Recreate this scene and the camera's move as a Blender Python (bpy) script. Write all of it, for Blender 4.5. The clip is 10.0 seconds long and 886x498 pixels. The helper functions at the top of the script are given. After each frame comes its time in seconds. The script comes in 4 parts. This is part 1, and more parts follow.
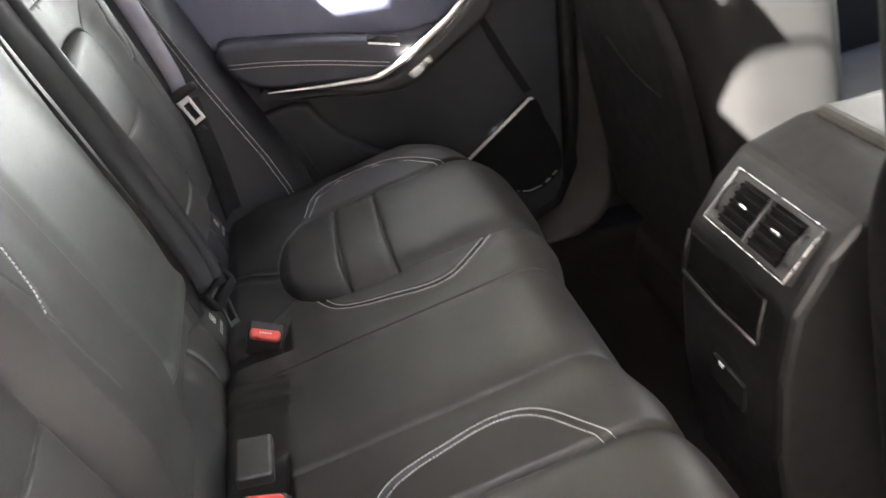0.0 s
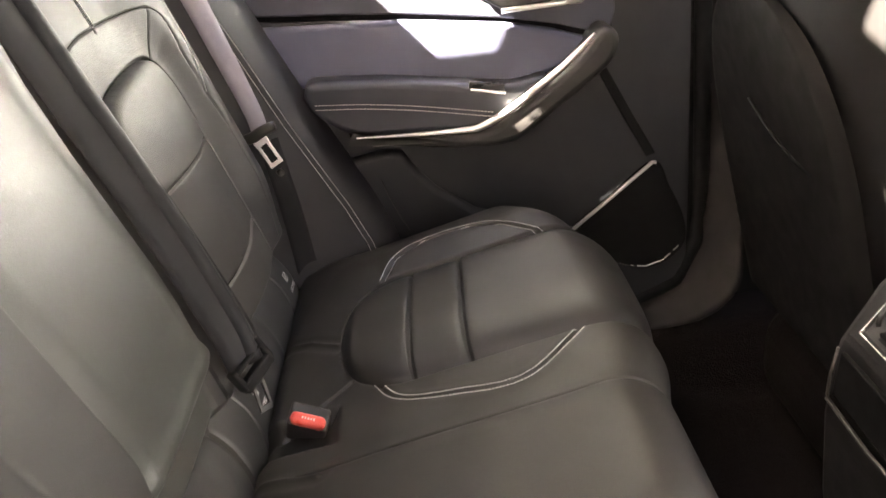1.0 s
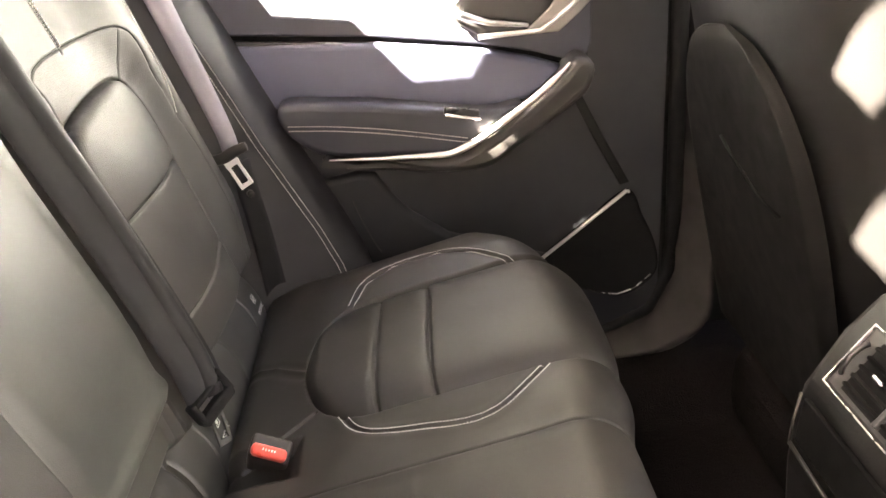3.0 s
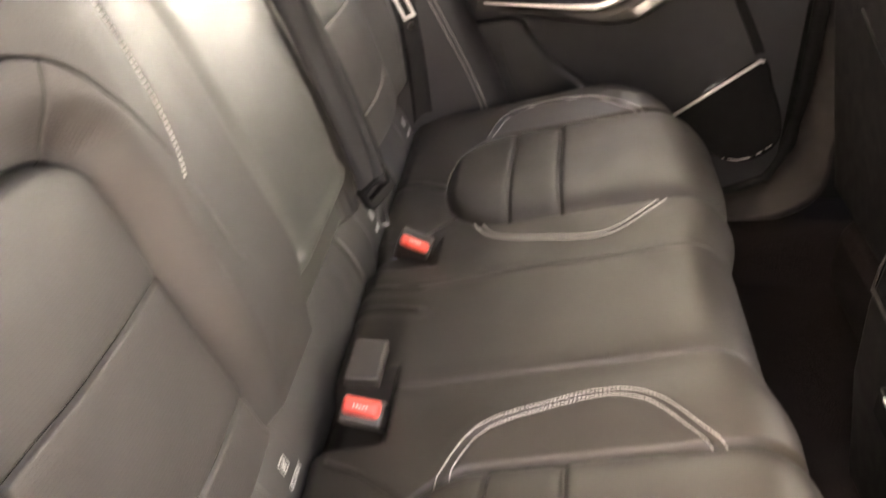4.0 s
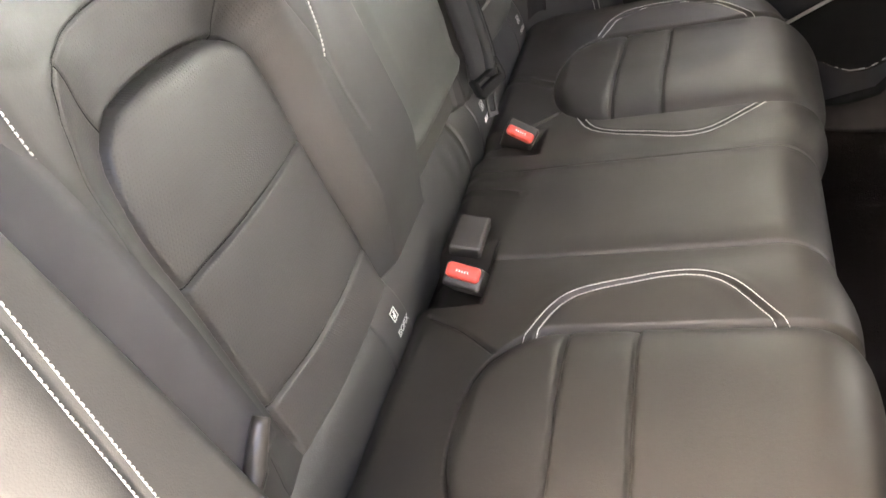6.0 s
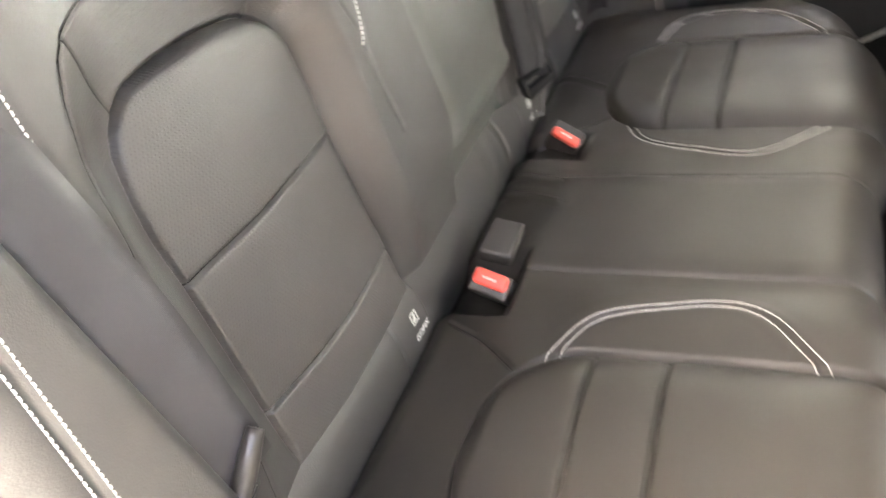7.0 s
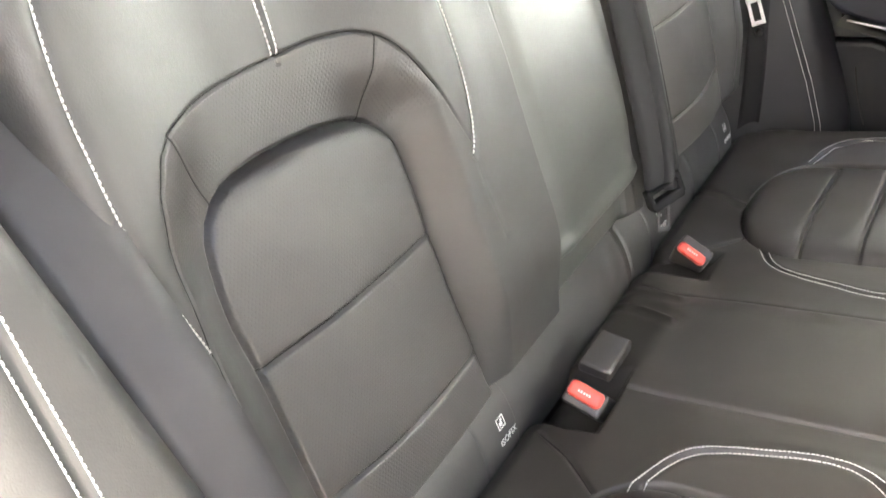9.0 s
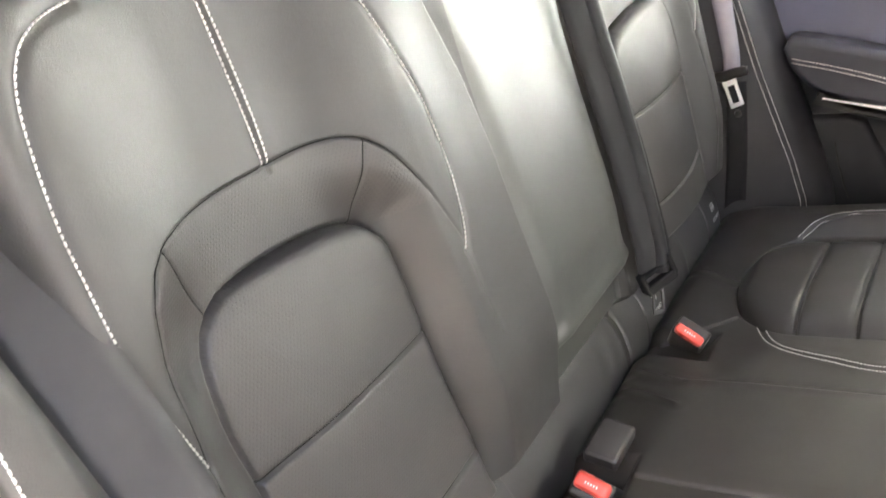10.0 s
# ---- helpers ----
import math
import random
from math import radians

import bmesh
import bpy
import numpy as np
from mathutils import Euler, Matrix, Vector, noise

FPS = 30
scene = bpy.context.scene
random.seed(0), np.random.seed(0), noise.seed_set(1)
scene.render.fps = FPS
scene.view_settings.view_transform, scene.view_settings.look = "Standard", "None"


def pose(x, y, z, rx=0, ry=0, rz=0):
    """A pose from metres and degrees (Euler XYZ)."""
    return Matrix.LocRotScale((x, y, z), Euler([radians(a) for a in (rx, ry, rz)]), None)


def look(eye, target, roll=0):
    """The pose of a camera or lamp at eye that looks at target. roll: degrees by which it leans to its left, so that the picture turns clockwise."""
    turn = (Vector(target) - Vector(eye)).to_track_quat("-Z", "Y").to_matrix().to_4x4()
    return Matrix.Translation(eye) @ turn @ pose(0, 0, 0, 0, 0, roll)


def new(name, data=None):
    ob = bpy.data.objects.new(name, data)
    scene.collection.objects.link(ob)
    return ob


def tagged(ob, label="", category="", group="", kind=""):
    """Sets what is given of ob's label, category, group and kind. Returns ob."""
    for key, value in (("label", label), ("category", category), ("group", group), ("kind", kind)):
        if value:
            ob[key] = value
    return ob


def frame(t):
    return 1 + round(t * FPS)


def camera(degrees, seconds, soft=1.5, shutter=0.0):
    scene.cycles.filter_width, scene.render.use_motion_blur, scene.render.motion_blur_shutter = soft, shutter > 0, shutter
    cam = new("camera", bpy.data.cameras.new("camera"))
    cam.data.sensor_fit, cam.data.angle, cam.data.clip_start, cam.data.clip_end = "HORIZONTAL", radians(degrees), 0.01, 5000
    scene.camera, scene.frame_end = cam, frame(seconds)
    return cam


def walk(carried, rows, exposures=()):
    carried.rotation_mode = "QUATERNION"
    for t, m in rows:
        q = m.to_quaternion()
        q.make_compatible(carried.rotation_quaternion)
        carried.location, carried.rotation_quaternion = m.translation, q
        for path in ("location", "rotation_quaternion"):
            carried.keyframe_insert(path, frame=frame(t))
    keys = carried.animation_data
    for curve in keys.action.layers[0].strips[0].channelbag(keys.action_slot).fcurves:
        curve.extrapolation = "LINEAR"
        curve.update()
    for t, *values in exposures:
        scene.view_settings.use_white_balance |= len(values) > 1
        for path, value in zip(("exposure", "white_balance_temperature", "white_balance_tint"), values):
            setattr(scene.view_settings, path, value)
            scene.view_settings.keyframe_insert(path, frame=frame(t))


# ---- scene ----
cam = camera(54.8, 10.0, shutter=0.45)
PATH = [
    (0, (0.142, -0.739, 0.577), (0.409, 0.995, -0.383), -7.6),
    (0.5, (0.18, -0.649, 0.539), (0.299, 1.135, -0.358), -5.7),
    (1, (0.208, -0.581, 0.533), (0.21, 1.234, -0.307), -6.6),
    (1.5, (0.214, -0.557, 0.531), (0.236, 1.263, -0.3), -5.3),
    (2, (0.217, -0.556, 0.547), (0.245, 1.276, -0.254), -5.1),
    (2.2, (0.226, -0.555, 0.548), (0.261, 1.283, -0.239), -5.3),
    (3.3, (0.218, -0.578, 0.562), (0.267, 1.225, -0.301), -4.2),
    (3.5, (0.2, -0.6, 0.57), (0.174, 1.189, -0.324), -2.6),
    (4, (0.193, -0.708, 0.569), (-0.017, 0.961, -0.512), -1.9),
    (4.5, (0.187, -0.778, 0.576), (-0.103, 0.827, -0.581), -2.4),
    (5, (0.198, -0.788, 0.594), (-0.175, 0.822, -0.532), -4.2),
    (5.5, (0.21, -0.8, 0.604), (-0.225, 0.76, -0.57), -3.5),
    (5.7, (0.21, -0.798, 0.601), (-0.229, 0.733, -0.608), -3.6),
    (6.8, (0.22, -0.779, 0.602), (-0.222, 0.68, -0.693), -2.8),
    (7, (0.209, -0.751, 0.594), (-0.306, 0.694, -0.689), -0.5),
    (7.5, (0.223, -0.703, 0.58), (-0.52, 0.634, -0.708), 2.8),
    (8, (0.234, -0.716, 0.586), (-0.559, 0.588, -0.708), 2.5),
    (8.5, (0.24, -0.715, 0.599), (-0.592, 0.614, -0.644), 0.9),
    (9, (0.245, -0.717, 0.616), (-0.631, 0.669, -0.529), -0.9),
    (9.5, (0.244, -0.719, 0.62), (-0.668, 0.703, -0.45), -2.0),
    (10, (0.244, -0.714, 0.623), (-0.673, 0.773, -0.351), -3.3),
]
walk(cam, [(t, look(eye, target, roll)) for t, eye, target, roll in PATH], [(0, 6.12, 6450, 10), (0.5, 6.06, 7650, 14), (1, 6.41, 7500, 15), (2, 6.91, 7400, 14), (3.5, 6.81, 7900, 15), (4, 6.91, 8000, 17), (4.5, 7.41, 7150, 12), (5, 7.24, 6850, 10), (5.5, 6.81, 7000, 12), (7.0, 7.12, 7100, 11), (7.5, 6.81, 7800, 16), (8, 7.13, 7550, 13), (8.5, 7.21, 7150, 10), (9, 7.16, 6800, 8), (9.5, 7.06, 6900, 9), (10, 6.81, 6800, 10)])
CENTRE = -0.012

# ---- light ----
world = bpy.data.worlds.new("sky")
scene.world = world
world.use_nodes = True
wn = world.node_tree
sky = wn.nodes.new("ShaderNodeTexSky")
sky.sky_type, sky.sun_disc = "NISHITA", False
sky.air_density, sky.dust_density, sky.ozone_density = 0.6, 6.0, 0.4
SUN_EL, SUN_AZ = 46.5, -64.2
sky.sun_elevation, sky.sun_rotation = radians(SUN_EL), radians(180 - SUN_AZ)
wn.links.new(sky.outputs[0], wn.nodes["Background"].inputs[0])
wn.nodes["Background"].inputs[1].default_value = 0.05
sun = new("sun", bpy.data.lights.new("sun", "SUN"))
sun.data.energy, sun.data.angle, sun.data.color = 5.0, radians(0.6), (1.0, 0.95, 0.87)
# the sun stands behind the car, over the open door's side
sun_way = Vector((math.cos(radians(SUN_EL)) * math.sin(radians(SUN_AZ)) * -1, math.cos(radians(SUN_EL)) * math.cos(radians(SUN_AZ)), -math.sin(radians(SUN_EL))))
sun.matrix_world = look((0, 0, 3), Vector((0, 0, 3)) + sun_way)


# ---- materials ----
def material(name, colour, rough, metal=0.0, coat=0.0, spec=0.5):
    m = bpy.data.materials.new(name)
    m.use_nodes = True
    b = m.node_tree.nodes["Principled BSDF"]
    b.inputs["Base Color"].default_value = (*colour, 1)
    b.inputs["Roughness"].default_value = rough
    b.inputs["Metallic"].default_value = metal
    b.inputs["Coat Weight"].default_value = coat
    b.inputs["Specular IOR Level"].default_value = spec
    return m, m.node_tree, b


def node(nt, kind, **values):
    n = nt.nodes.new(kind)
    for key, value in values.items():
        n.inputs[key.replace("_", " ")].default_value = value
    return n


def coords(nt):
    return nt.nodes.new("ShaderNodeTexCoord").outputs["Object"]


def vary_colour(nt, b, colour, amount, scale, detail=4.0):
    """Two-scale colour change round a base colour."""
    where = coords(nt)
    n = node(nt, "ShaderNodeTexNoise", Scale=scale, Detail=detail)
    nt.links.new(where, n.inputs["Vector"])
    r = nt.nodes.new("ShaderNodeValToRGB")
    r.color_ramp.elements[0].position, r.color_ramp.elements[1].position = 0.3, 0.7
    r.color_ramp.elements[0].color = (*[c * (1 - amount) for c in colour], 1)
    r.color_ramp.elements[1].color = (*[c * (1 + amount) for c in colour], 1)
    nt.links.new(n.outputs["Fac"], r.inputs["Fac"])
    nt.links.new(r.outputs["Color"], b.inputs["Base Color"])
    return n


def vary_rough(nt, b, low, high, scale):
    n = node(nt, "ShaderNodeTexNoise", Scale=scale, Detail=5.0)
    nt.links.new(coords(nt), n.inputs["Vector"])
    r = nt.nodes.new("ShaderNodeMapRange")
    r.inputs["From Min"].default_value, r.inputs["From Max"].default_value = 0.3, 0.7
    r.inputs["To Min"].default_value, r.inputs["To Max"].default_value = low, high
    nt.links.new(n.outputs["Fac"], r.inputs["Value"])
    nt.links.new(r.outputs["Result"], b.inputs["Roughness"])


def relief(nt, b, heights, distance, strength=1.0):
    """Bump from the sum of (socket, weight)."""
    total = None
    for socket, weight in heights:
        m = nt.nodes.new("ShaderNodeMath")
        m.operation = "MULTIPLY"
        m.inputs[1].default_value = weight
        nt.links.new(socket, m.inputs[0])
        if total is None:
            total = m.outputs[0]
        else:
            a = nt.nodes.new("ShaderNodeMath")
            nt.links.new(total, a.inputs[0])
            nt.links.new(m.outputs[0], a.inputs[1])
            total = a.outputs[0]
    bump = node(nt, "ShaderNodeBump", Strength=strength, Distance=distance)
    nt.links.new(total, bump.inputs["Height"])
    nt.links.new(bump.outputs["Normal"], b.inputs["Normal"])


def grain(nt, scale):
    v = node(nt, "ShaderNodeTexVoronoi", Scale=scale)
    nt.links.new(coords(nt), v.inputs["Vector"])
    return v.outputs["Distance"]


def noise_height(nt, scale, detail=3.0):
    n = node(nt, "ShaderNodeTexNoise", Scale=scale, Detail=detail)
    nt.links.new(coords(nt), n.inputs["Vector"])
    return n.outputs["Fac"]


def maths(nt, op, a, b=None):
    m = nt.nodes.new("ShaderNodeMath")
    m.operation = op
    for slot, value in ((0, a), (1, b)):
        if value is None:
            continue
        if isinstance(value, (int, float)):
            m.inputs[slot].default_value = value
        else:
            nt.links.new(value, m.inputs[slot])
    return m.outputs[0]


def leather(name, colour, low, high, holes=None, holes_deep=0.55, spec=0.5):
    m, nt, b = material(name, colour, low, 0.0, 0.0, spec)
    vary_colour(nt, b, colour, 0.16, 7.0)
    vary_rough(nt, b, low, high, 16.0)
    heights = [(grain(nt, 900.0), 0.25), (noise_height(nt, 28.0), 0.45), (noise_height(nt, 260.0), 0.35)]
    if holes:
        # rows of small pricked holes, 3 mm apart, every other row shifted
        s = nt.nodes.new("ShaderNodeSeparateXYZ")
        nt.links.new(coords(nt), s.inputs[0])
        across, along = s.outputs["Y"], s.outputs[holes]
        row = maths(nt, "DIVIDE", along, 0.0027)
        odd = maths(nt, "MULTIPLY", maths(nt, "MODULO", maths(nt, "FLOOR", maths(nt, "ADD", row, 1000.0)), 2.0), 0.5)
        column = maths(nt, "ADD", maths(nt, "DIVIDE", across, 0.0031), odd)
        fu = maths(nt, "SUBTRACT", maths(nt, "FRACT", maths(nt, "ADD", column, 1000.0)), 0.5)
        fv = maths(nt, "SUBTRACT", maths(nt, "FRACT", maths(nt, "ADD", row, 1000.0)), 0.5)
        far = maths(nt, "SQRT", maths(nt, "ADD", maths(nt, "MULTIPLY", fu, fu), maths(nt, "MULTIPLY", fv, fv)))
        pit = maths(nt, "MINIMUM", maths(nt, "MULTIPLY", far, 3.6), 1.0)
        heights.append((pit, holes_deep))
        # shade inside the pricked holes, put into the base colour
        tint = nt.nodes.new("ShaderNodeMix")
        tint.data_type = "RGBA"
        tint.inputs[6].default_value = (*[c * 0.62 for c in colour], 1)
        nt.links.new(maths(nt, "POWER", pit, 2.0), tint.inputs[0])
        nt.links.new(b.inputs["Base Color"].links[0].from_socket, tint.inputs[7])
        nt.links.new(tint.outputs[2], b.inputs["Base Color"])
    relief(nt, b, heights, 0.0006, 0.55)
    return m


# one hide in several tones: backrests paler for light they catch, cushions darker
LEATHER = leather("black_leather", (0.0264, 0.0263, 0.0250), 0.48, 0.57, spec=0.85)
# middle panel's greenish reflected light is put into this paler base
LIT_LEATHER = leather("lit_black_leather", (0.0490, 0.0525, 0.0470), 0.40, 0.49, spec=1.0)
SEAT_LEATHER = leather("seat_leather", (0.0215, 0.0190, 0.0152), 0.48, 0.57)
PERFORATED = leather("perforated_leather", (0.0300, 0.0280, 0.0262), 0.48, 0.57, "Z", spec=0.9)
PERFORATED_FLAT = leather("perforated_leather_flat", (0.0215, 0.0192, 0.0158), 0.46, 0.55)
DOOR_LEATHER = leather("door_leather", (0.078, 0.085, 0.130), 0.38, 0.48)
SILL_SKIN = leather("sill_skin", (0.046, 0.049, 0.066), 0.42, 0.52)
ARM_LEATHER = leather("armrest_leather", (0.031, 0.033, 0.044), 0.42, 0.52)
WING_LEATHER = leather("wing_leather", (0.0270, 0.0270, 0.0310), 0.46, 0.56)
# darker copy of the bench leather: shade on the front seats in the colour
SHADED_LEATHER = leather("shaded_front_seat_leather", (0.0070, 0.0067, 0.0067), 0.52, 0.62, spec=0.3)


def plain(name, colour, rough, metal=0.0, grain_scale=700.0, depth=0.0003, amount=0.12, spec=0.5):
    m, nt, b = material(name, colour, rough, metal, 0.0, spec)
    vary_colour(nt, b, colour, amount, 11.0)
    vary_rough(nt, b, max(0.02, rough - 0.05), min(1.0, rough + 0.07), 40.0)
    relief(nt, b, [(grain(nt, grain_scale), 1.0)], depth, 0.4)
    return m


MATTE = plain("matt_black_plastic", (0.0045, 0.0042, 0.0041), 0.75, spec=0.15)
PLASTIC = plain("grained_black_plastic", (0.0185, 0.0200, 0.0235), 0.5)
GLOSS = plain("glossy_black_plastic", (0.02, 0.02, 0.021), 0.3, grain_scale=200, depth=0.00005)
# plastics made blacker: the shade around the console is put into the colour
SHADE = plain("shaded_dark_plastic", (0.0055, 0.0053, 0.0053), 0.6, spec=0.25)
CONSOLE = plain("shaded_console_skin", (0.0060, 0.0056, 0.0053), 0.48)
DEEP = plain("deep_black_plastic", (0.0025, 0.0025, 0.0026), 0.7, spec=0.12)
GUNMETAL = plain("gunmetal_plastic", (0.030, 0.029, 0.028), 0.48, depth=0.0001)
BUCKLE = plain("buckle_plastic", (0.036, 0.033, 0.030), 0.36, depth=0.0001)
RED = plain("red_plastic", (0.66, 0.085, 0.065), 0.32, depth=0.00005)
CHROME = plain("satin_chrome", (0.62, 0.61, 0.60), 0.26, 1.0, 300, 0.00003, 0.04)
DULL_STEEL = plain("dull_steel", (0.07, 0.07, 0.07), 0.4, 0.8, 300, 0.00003, 0.05)
TRIM = plain("bright_satin_trim", (0.78, 0.77, 0.75), 0.36, 0.65, 300, 0.00002, 0.03)
STEEL = plain("bright_steel", (0.88, 0.88, 0.88), 0.42, 0.25, 300, 0.00003, 0.05)
SEAM = plain("dark_seam", (0.006, 0.0058, 0.0056), 0.7, spec=0.2)
THREAD = plain("pale_thread", (0.66, 0.645, 0.62), 0.8, 0.0, 2500, 0.0002)
PRINT = plain("white_print", (0.75, 0.75, 0.73), 0.7, 0.0, 2000, 0.00002)
SILL = plain("brown_sill_carpet", (0.0085, 0.0064, 0.0054), 0.75, 0.0, 900, 0.0006)
SEAL = plain("rubber_seal", (0.0065, 0.0065, 0.007), 0.78, spec=0.2)
LINING = plain("dark_headlining", (0.10, 0.095, 0.09), 0.95, 0.0, 900, 0.0005)
ASPHALT = plain("concrete", (0.38, 0.37, 0.35), 0.9, 0.0, 60, 0.004, 0.25)
# added backdrop walls, toned for the light they bounce or block
NEAR_BACKDROP = plain("near_backdrop_wall", (0.30, 0.272, 0.25), 0.9, 0.0, 120, 0.002, 0.1)
SKY_BLOCK = plain("sky_block_wall", (0.064, 0.065, 0.060), 0.9, 0.0, 120, 0.002, 0.1)
PALE_WALL = plain("pale_wall", (0.35, 0.365, 0.385), 0.9, 0.0, 120, 0.002, 0.1)
FRONT_BOUNCE = plain("grey_wall", (0.155, 0.165, 0.175), 0.95, 0.0, 30, 0.01, 0.25)

mesh_m, nt, b = material("ribbed_metal", (0.52, 0.50, 0.47), 0.34, 0.9)
ribs = node(nt, "ShaderNodeTexWave", Scale=160.0, Distortion=0.4)
ribs.bands_direction = "DIAGONAL"
nt.links.new(coords(nt), ribs.inputs["Vector"])
relief(nt, b, [(ribs.outputs["Fac"], 1.0)], 0.0006, 0.6)
MESH_TRIM = mesh_m
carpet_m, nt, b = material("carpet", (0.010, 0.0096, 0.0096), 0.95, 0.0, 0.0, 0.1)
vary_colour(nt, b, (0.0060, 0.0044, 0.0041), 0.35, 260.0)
relief(nt, b, [(noise_height(nt, 420.0), 1.0), (noise_height(nt, 60.0), 0.8)], 0.003, 0.8)
CARPET = carpet_m


def webbing(name, colour, rough=0.66, spec=0.10):
    m, nt, b = material(name, colour, rough, 0.0, 0.0, spec)
    vary_colour(nt, b, colour, 0.12, 20.0)
    w = node(nt, "ShaderNodeTexWave", Scale=420.0, Distortion=0.0)
    w.bands_direction = "Z"
    nt.links.new(coords(nt), w.inputs["Vector"])
    relief(nt, b, [(w.outputs["Fac"], 1.0), (noise_height(nt, 300.0), 0.5)], 0.0004, 0.25)
    return m


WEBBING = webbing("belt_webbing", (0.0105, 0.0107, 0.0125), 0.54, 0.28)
# pale copy of the webbing: light on the far belt put into the colour
LIT_WEBBING = webbing("lit_belt_webbing", (0.36, 0.348, 0.395))
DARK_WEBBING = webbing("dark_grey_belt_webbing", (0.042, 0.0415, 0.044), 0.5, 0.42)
glass_m, nt, b = material("window_glass", (0.9, 0.95, 0.93), 0.0)
b.inputs["Transmission Weight"].default_value = 1.0
b.inputs["IOR"].default_value = 1.05
GLASS = glass_m


# ---- helpers of this scene ----
def thing(name, label, category, at=(0, 0, 0), group="", kind=""):
    ob = new(name)
    ob.location = at
    ob.empty_display_size = 0.05
    return tagged(ob, label, category, group, kind)


def part(name, data, mat, parent, label="", kind=""):
    """Links a bmesh or a mesh as one mesh object under a thing or a part."""
    if isinstance(data, bmesh.types.BMesh):
        me = bpy.data.meshes.new(name)
        data.to_mesh(me)
        data.free()
    else:
        me = data
    if mat and not me.materials:
        me.materials.append(mat)
    ob = new(name, me)
    if parent:
        ob.parent = parent
        if not parent.parent:
            ob.matrix_parent_inverse = Matrix.Translation(parent.location).inverted()
    return tagged(ob, label, "", "", kind)


def mesh_of(name, verts, faces, smooth=True):
    me = bpy.data.meshes.new(name)
    me.from_pydata([tuple(v) for v in verts], [], faces)
    me.update()
    if smooth:
        me.polygons.foreach_set("use_smooth", [True] * len(me.polygons))
    return me


def sheet(name, P, mask=None, flip=False):
    """A mesh from a grid of points (rows, columns, 3); mask keeps cells."""
    nu, nv = P.shape[:2]
    idx = np.arange(nu * nv).reshape(nu, nv)
    q = np.stack([idx[:-1, :-1], idx[1:, :-1], idx[1:, 1:], idx[:-1, 1:]], -1).reshape(-1, 4)
    if mask is not None:
        q = q[mask[:-1, :-1].reshape(-1)]
    if flip:
        q = q[:, ::-1]
    used, inverse = np.unique(q, return_inverse=True)
    return mesh_of(name, P.reshape(-1, 3)[used], inverse.reshape(-1, 4).tolist())


def smooth01(v):
    v = np.clip(v, 0, 1)
    return v * v * (3 - 2 * v)


def far_from(U, V, line):
    """Distance from the points (U, V) to a polyline."""
    best = np.full(np.shape(U), 9.0)
    for (a, b), (c, d) in zip(line[:-1], line[1:]):
        l2 = (c - a) ** 2 + (d - b) ** 2 + 1e-12
        t = np.clip(((U - a) * (c - a) + (V - b) * (d - b)) / l2, 0, 1)
        best = np.minimum(best, np.hypot(U - a - t * (c - a), V - b - t * (d - b)))
    return best


def inside(U, V, ring):
    hit = np.zeros(np.shape(U), bool)
    for (a, b), (c, d) in zip(ring, ring[1:] + ring[:1]):
        if b != d:
            hit ^= ((b > V) != (d > V)) & (U < (c - a) * (V - b) / (d - b) + a)
    return hit


def curve_through(points, n):
    """n points of a smooth curve through the given ones, evenly spaced."""
    p = np.array(points, float)
    p = np.vstack([2 * p[0] - p[1], p, 2 * p[-1] - p[-2]])
    fine = []
    for i in range(1, len(p) - 2):
        a, b_, c, d = p[i - 1], p[i], p[i + 1], p[i + 2]
        for t in np.linspace(0, 1, 24, endpoint=False):
            fine.append(0.5 * (2 * b_ + (c - a) * t + (2 * a - 5 * b_ + 4 * c - d) * t * t + (3 * b_ - a - 3 * c + d) * t ** 3))
    fine.append(p[-2])
    fine = np.array(fine)
    run = np.r_[0, np.cumsum(np.linalg.norm(np.diff(fine, axis=0), axis=1))]
    return np.stack([np.interp(np.linspace(0, run[-1], n), run, fine[:, k]) for k in range(p.shape[1])], -1), run[-1]


def groove(dist, depth, width):
    return -depth * np.exp(-((dist / width) ** 2))


def box(bm, centre, size, turn=(0, 0, 0), bevel=0.0, segments=2):
    """A bevelled box added to a bmesh."""
    m = pose(*centre, *turn) @ Matrix.Diagonal((*size, 1))
    made = bmesh.ops.create_cube(bm, size=1.0, matrix=m)["verts"]
    if bevel:
        edges = list({e for v in made for e in v.link_edges})
        bmesh.ops.bevel(bm, geom=edges, offset=bevel, segments=segments, profile=0.5, affect="EDGES")
    for f in bm.faces:
        f.smooth = False
    return bm


def solid_box(centre, size, turn=(0, 0, 0), bevel=0.0, segments=2):
    return box(bmesh.new(), centre, size, turn, bevel, segments)


def tube(points, radius, sides=8, closed=False, flat=1.0):
    """A round or flattened rod along points; radius may change along it."""
    p = [Vector(v) for v in points]
    n = len(p)
    radii = [float(r) for r in radius] if isinstance(radius, (list, tuple, np.ndarray)) else [radius] * n
    verts, faces = [], []
    up = Vector((0.13, 0.21, 0.97))
    for i in range(n):
        along = (p[min(i + 1, n - 1)] - p[max(i - 1, 0)]).normalized()
        s = along.cross(up).normalized()
        u = s.cross(along)
        for k in range(sides):
            a = 2 * math.pi * k / sides
            verts.append(p[i] + radii[i] * (math.cos(a) * s + flat * math.sin(a) * u))
    for i in range(n - 1):
        for k in range(sides):
            j = (k + 1) % sides
            faces.append((i * sides + k, i * sides + j, (i + 1) * sides + j, (i + 1) * sides + k))
    faces.append(tuple(range(sides))[::-1])
    faces.append(tuple(range((n - 1) * sides, n * sides)))
    return mesh_of("rod", verts, faces)


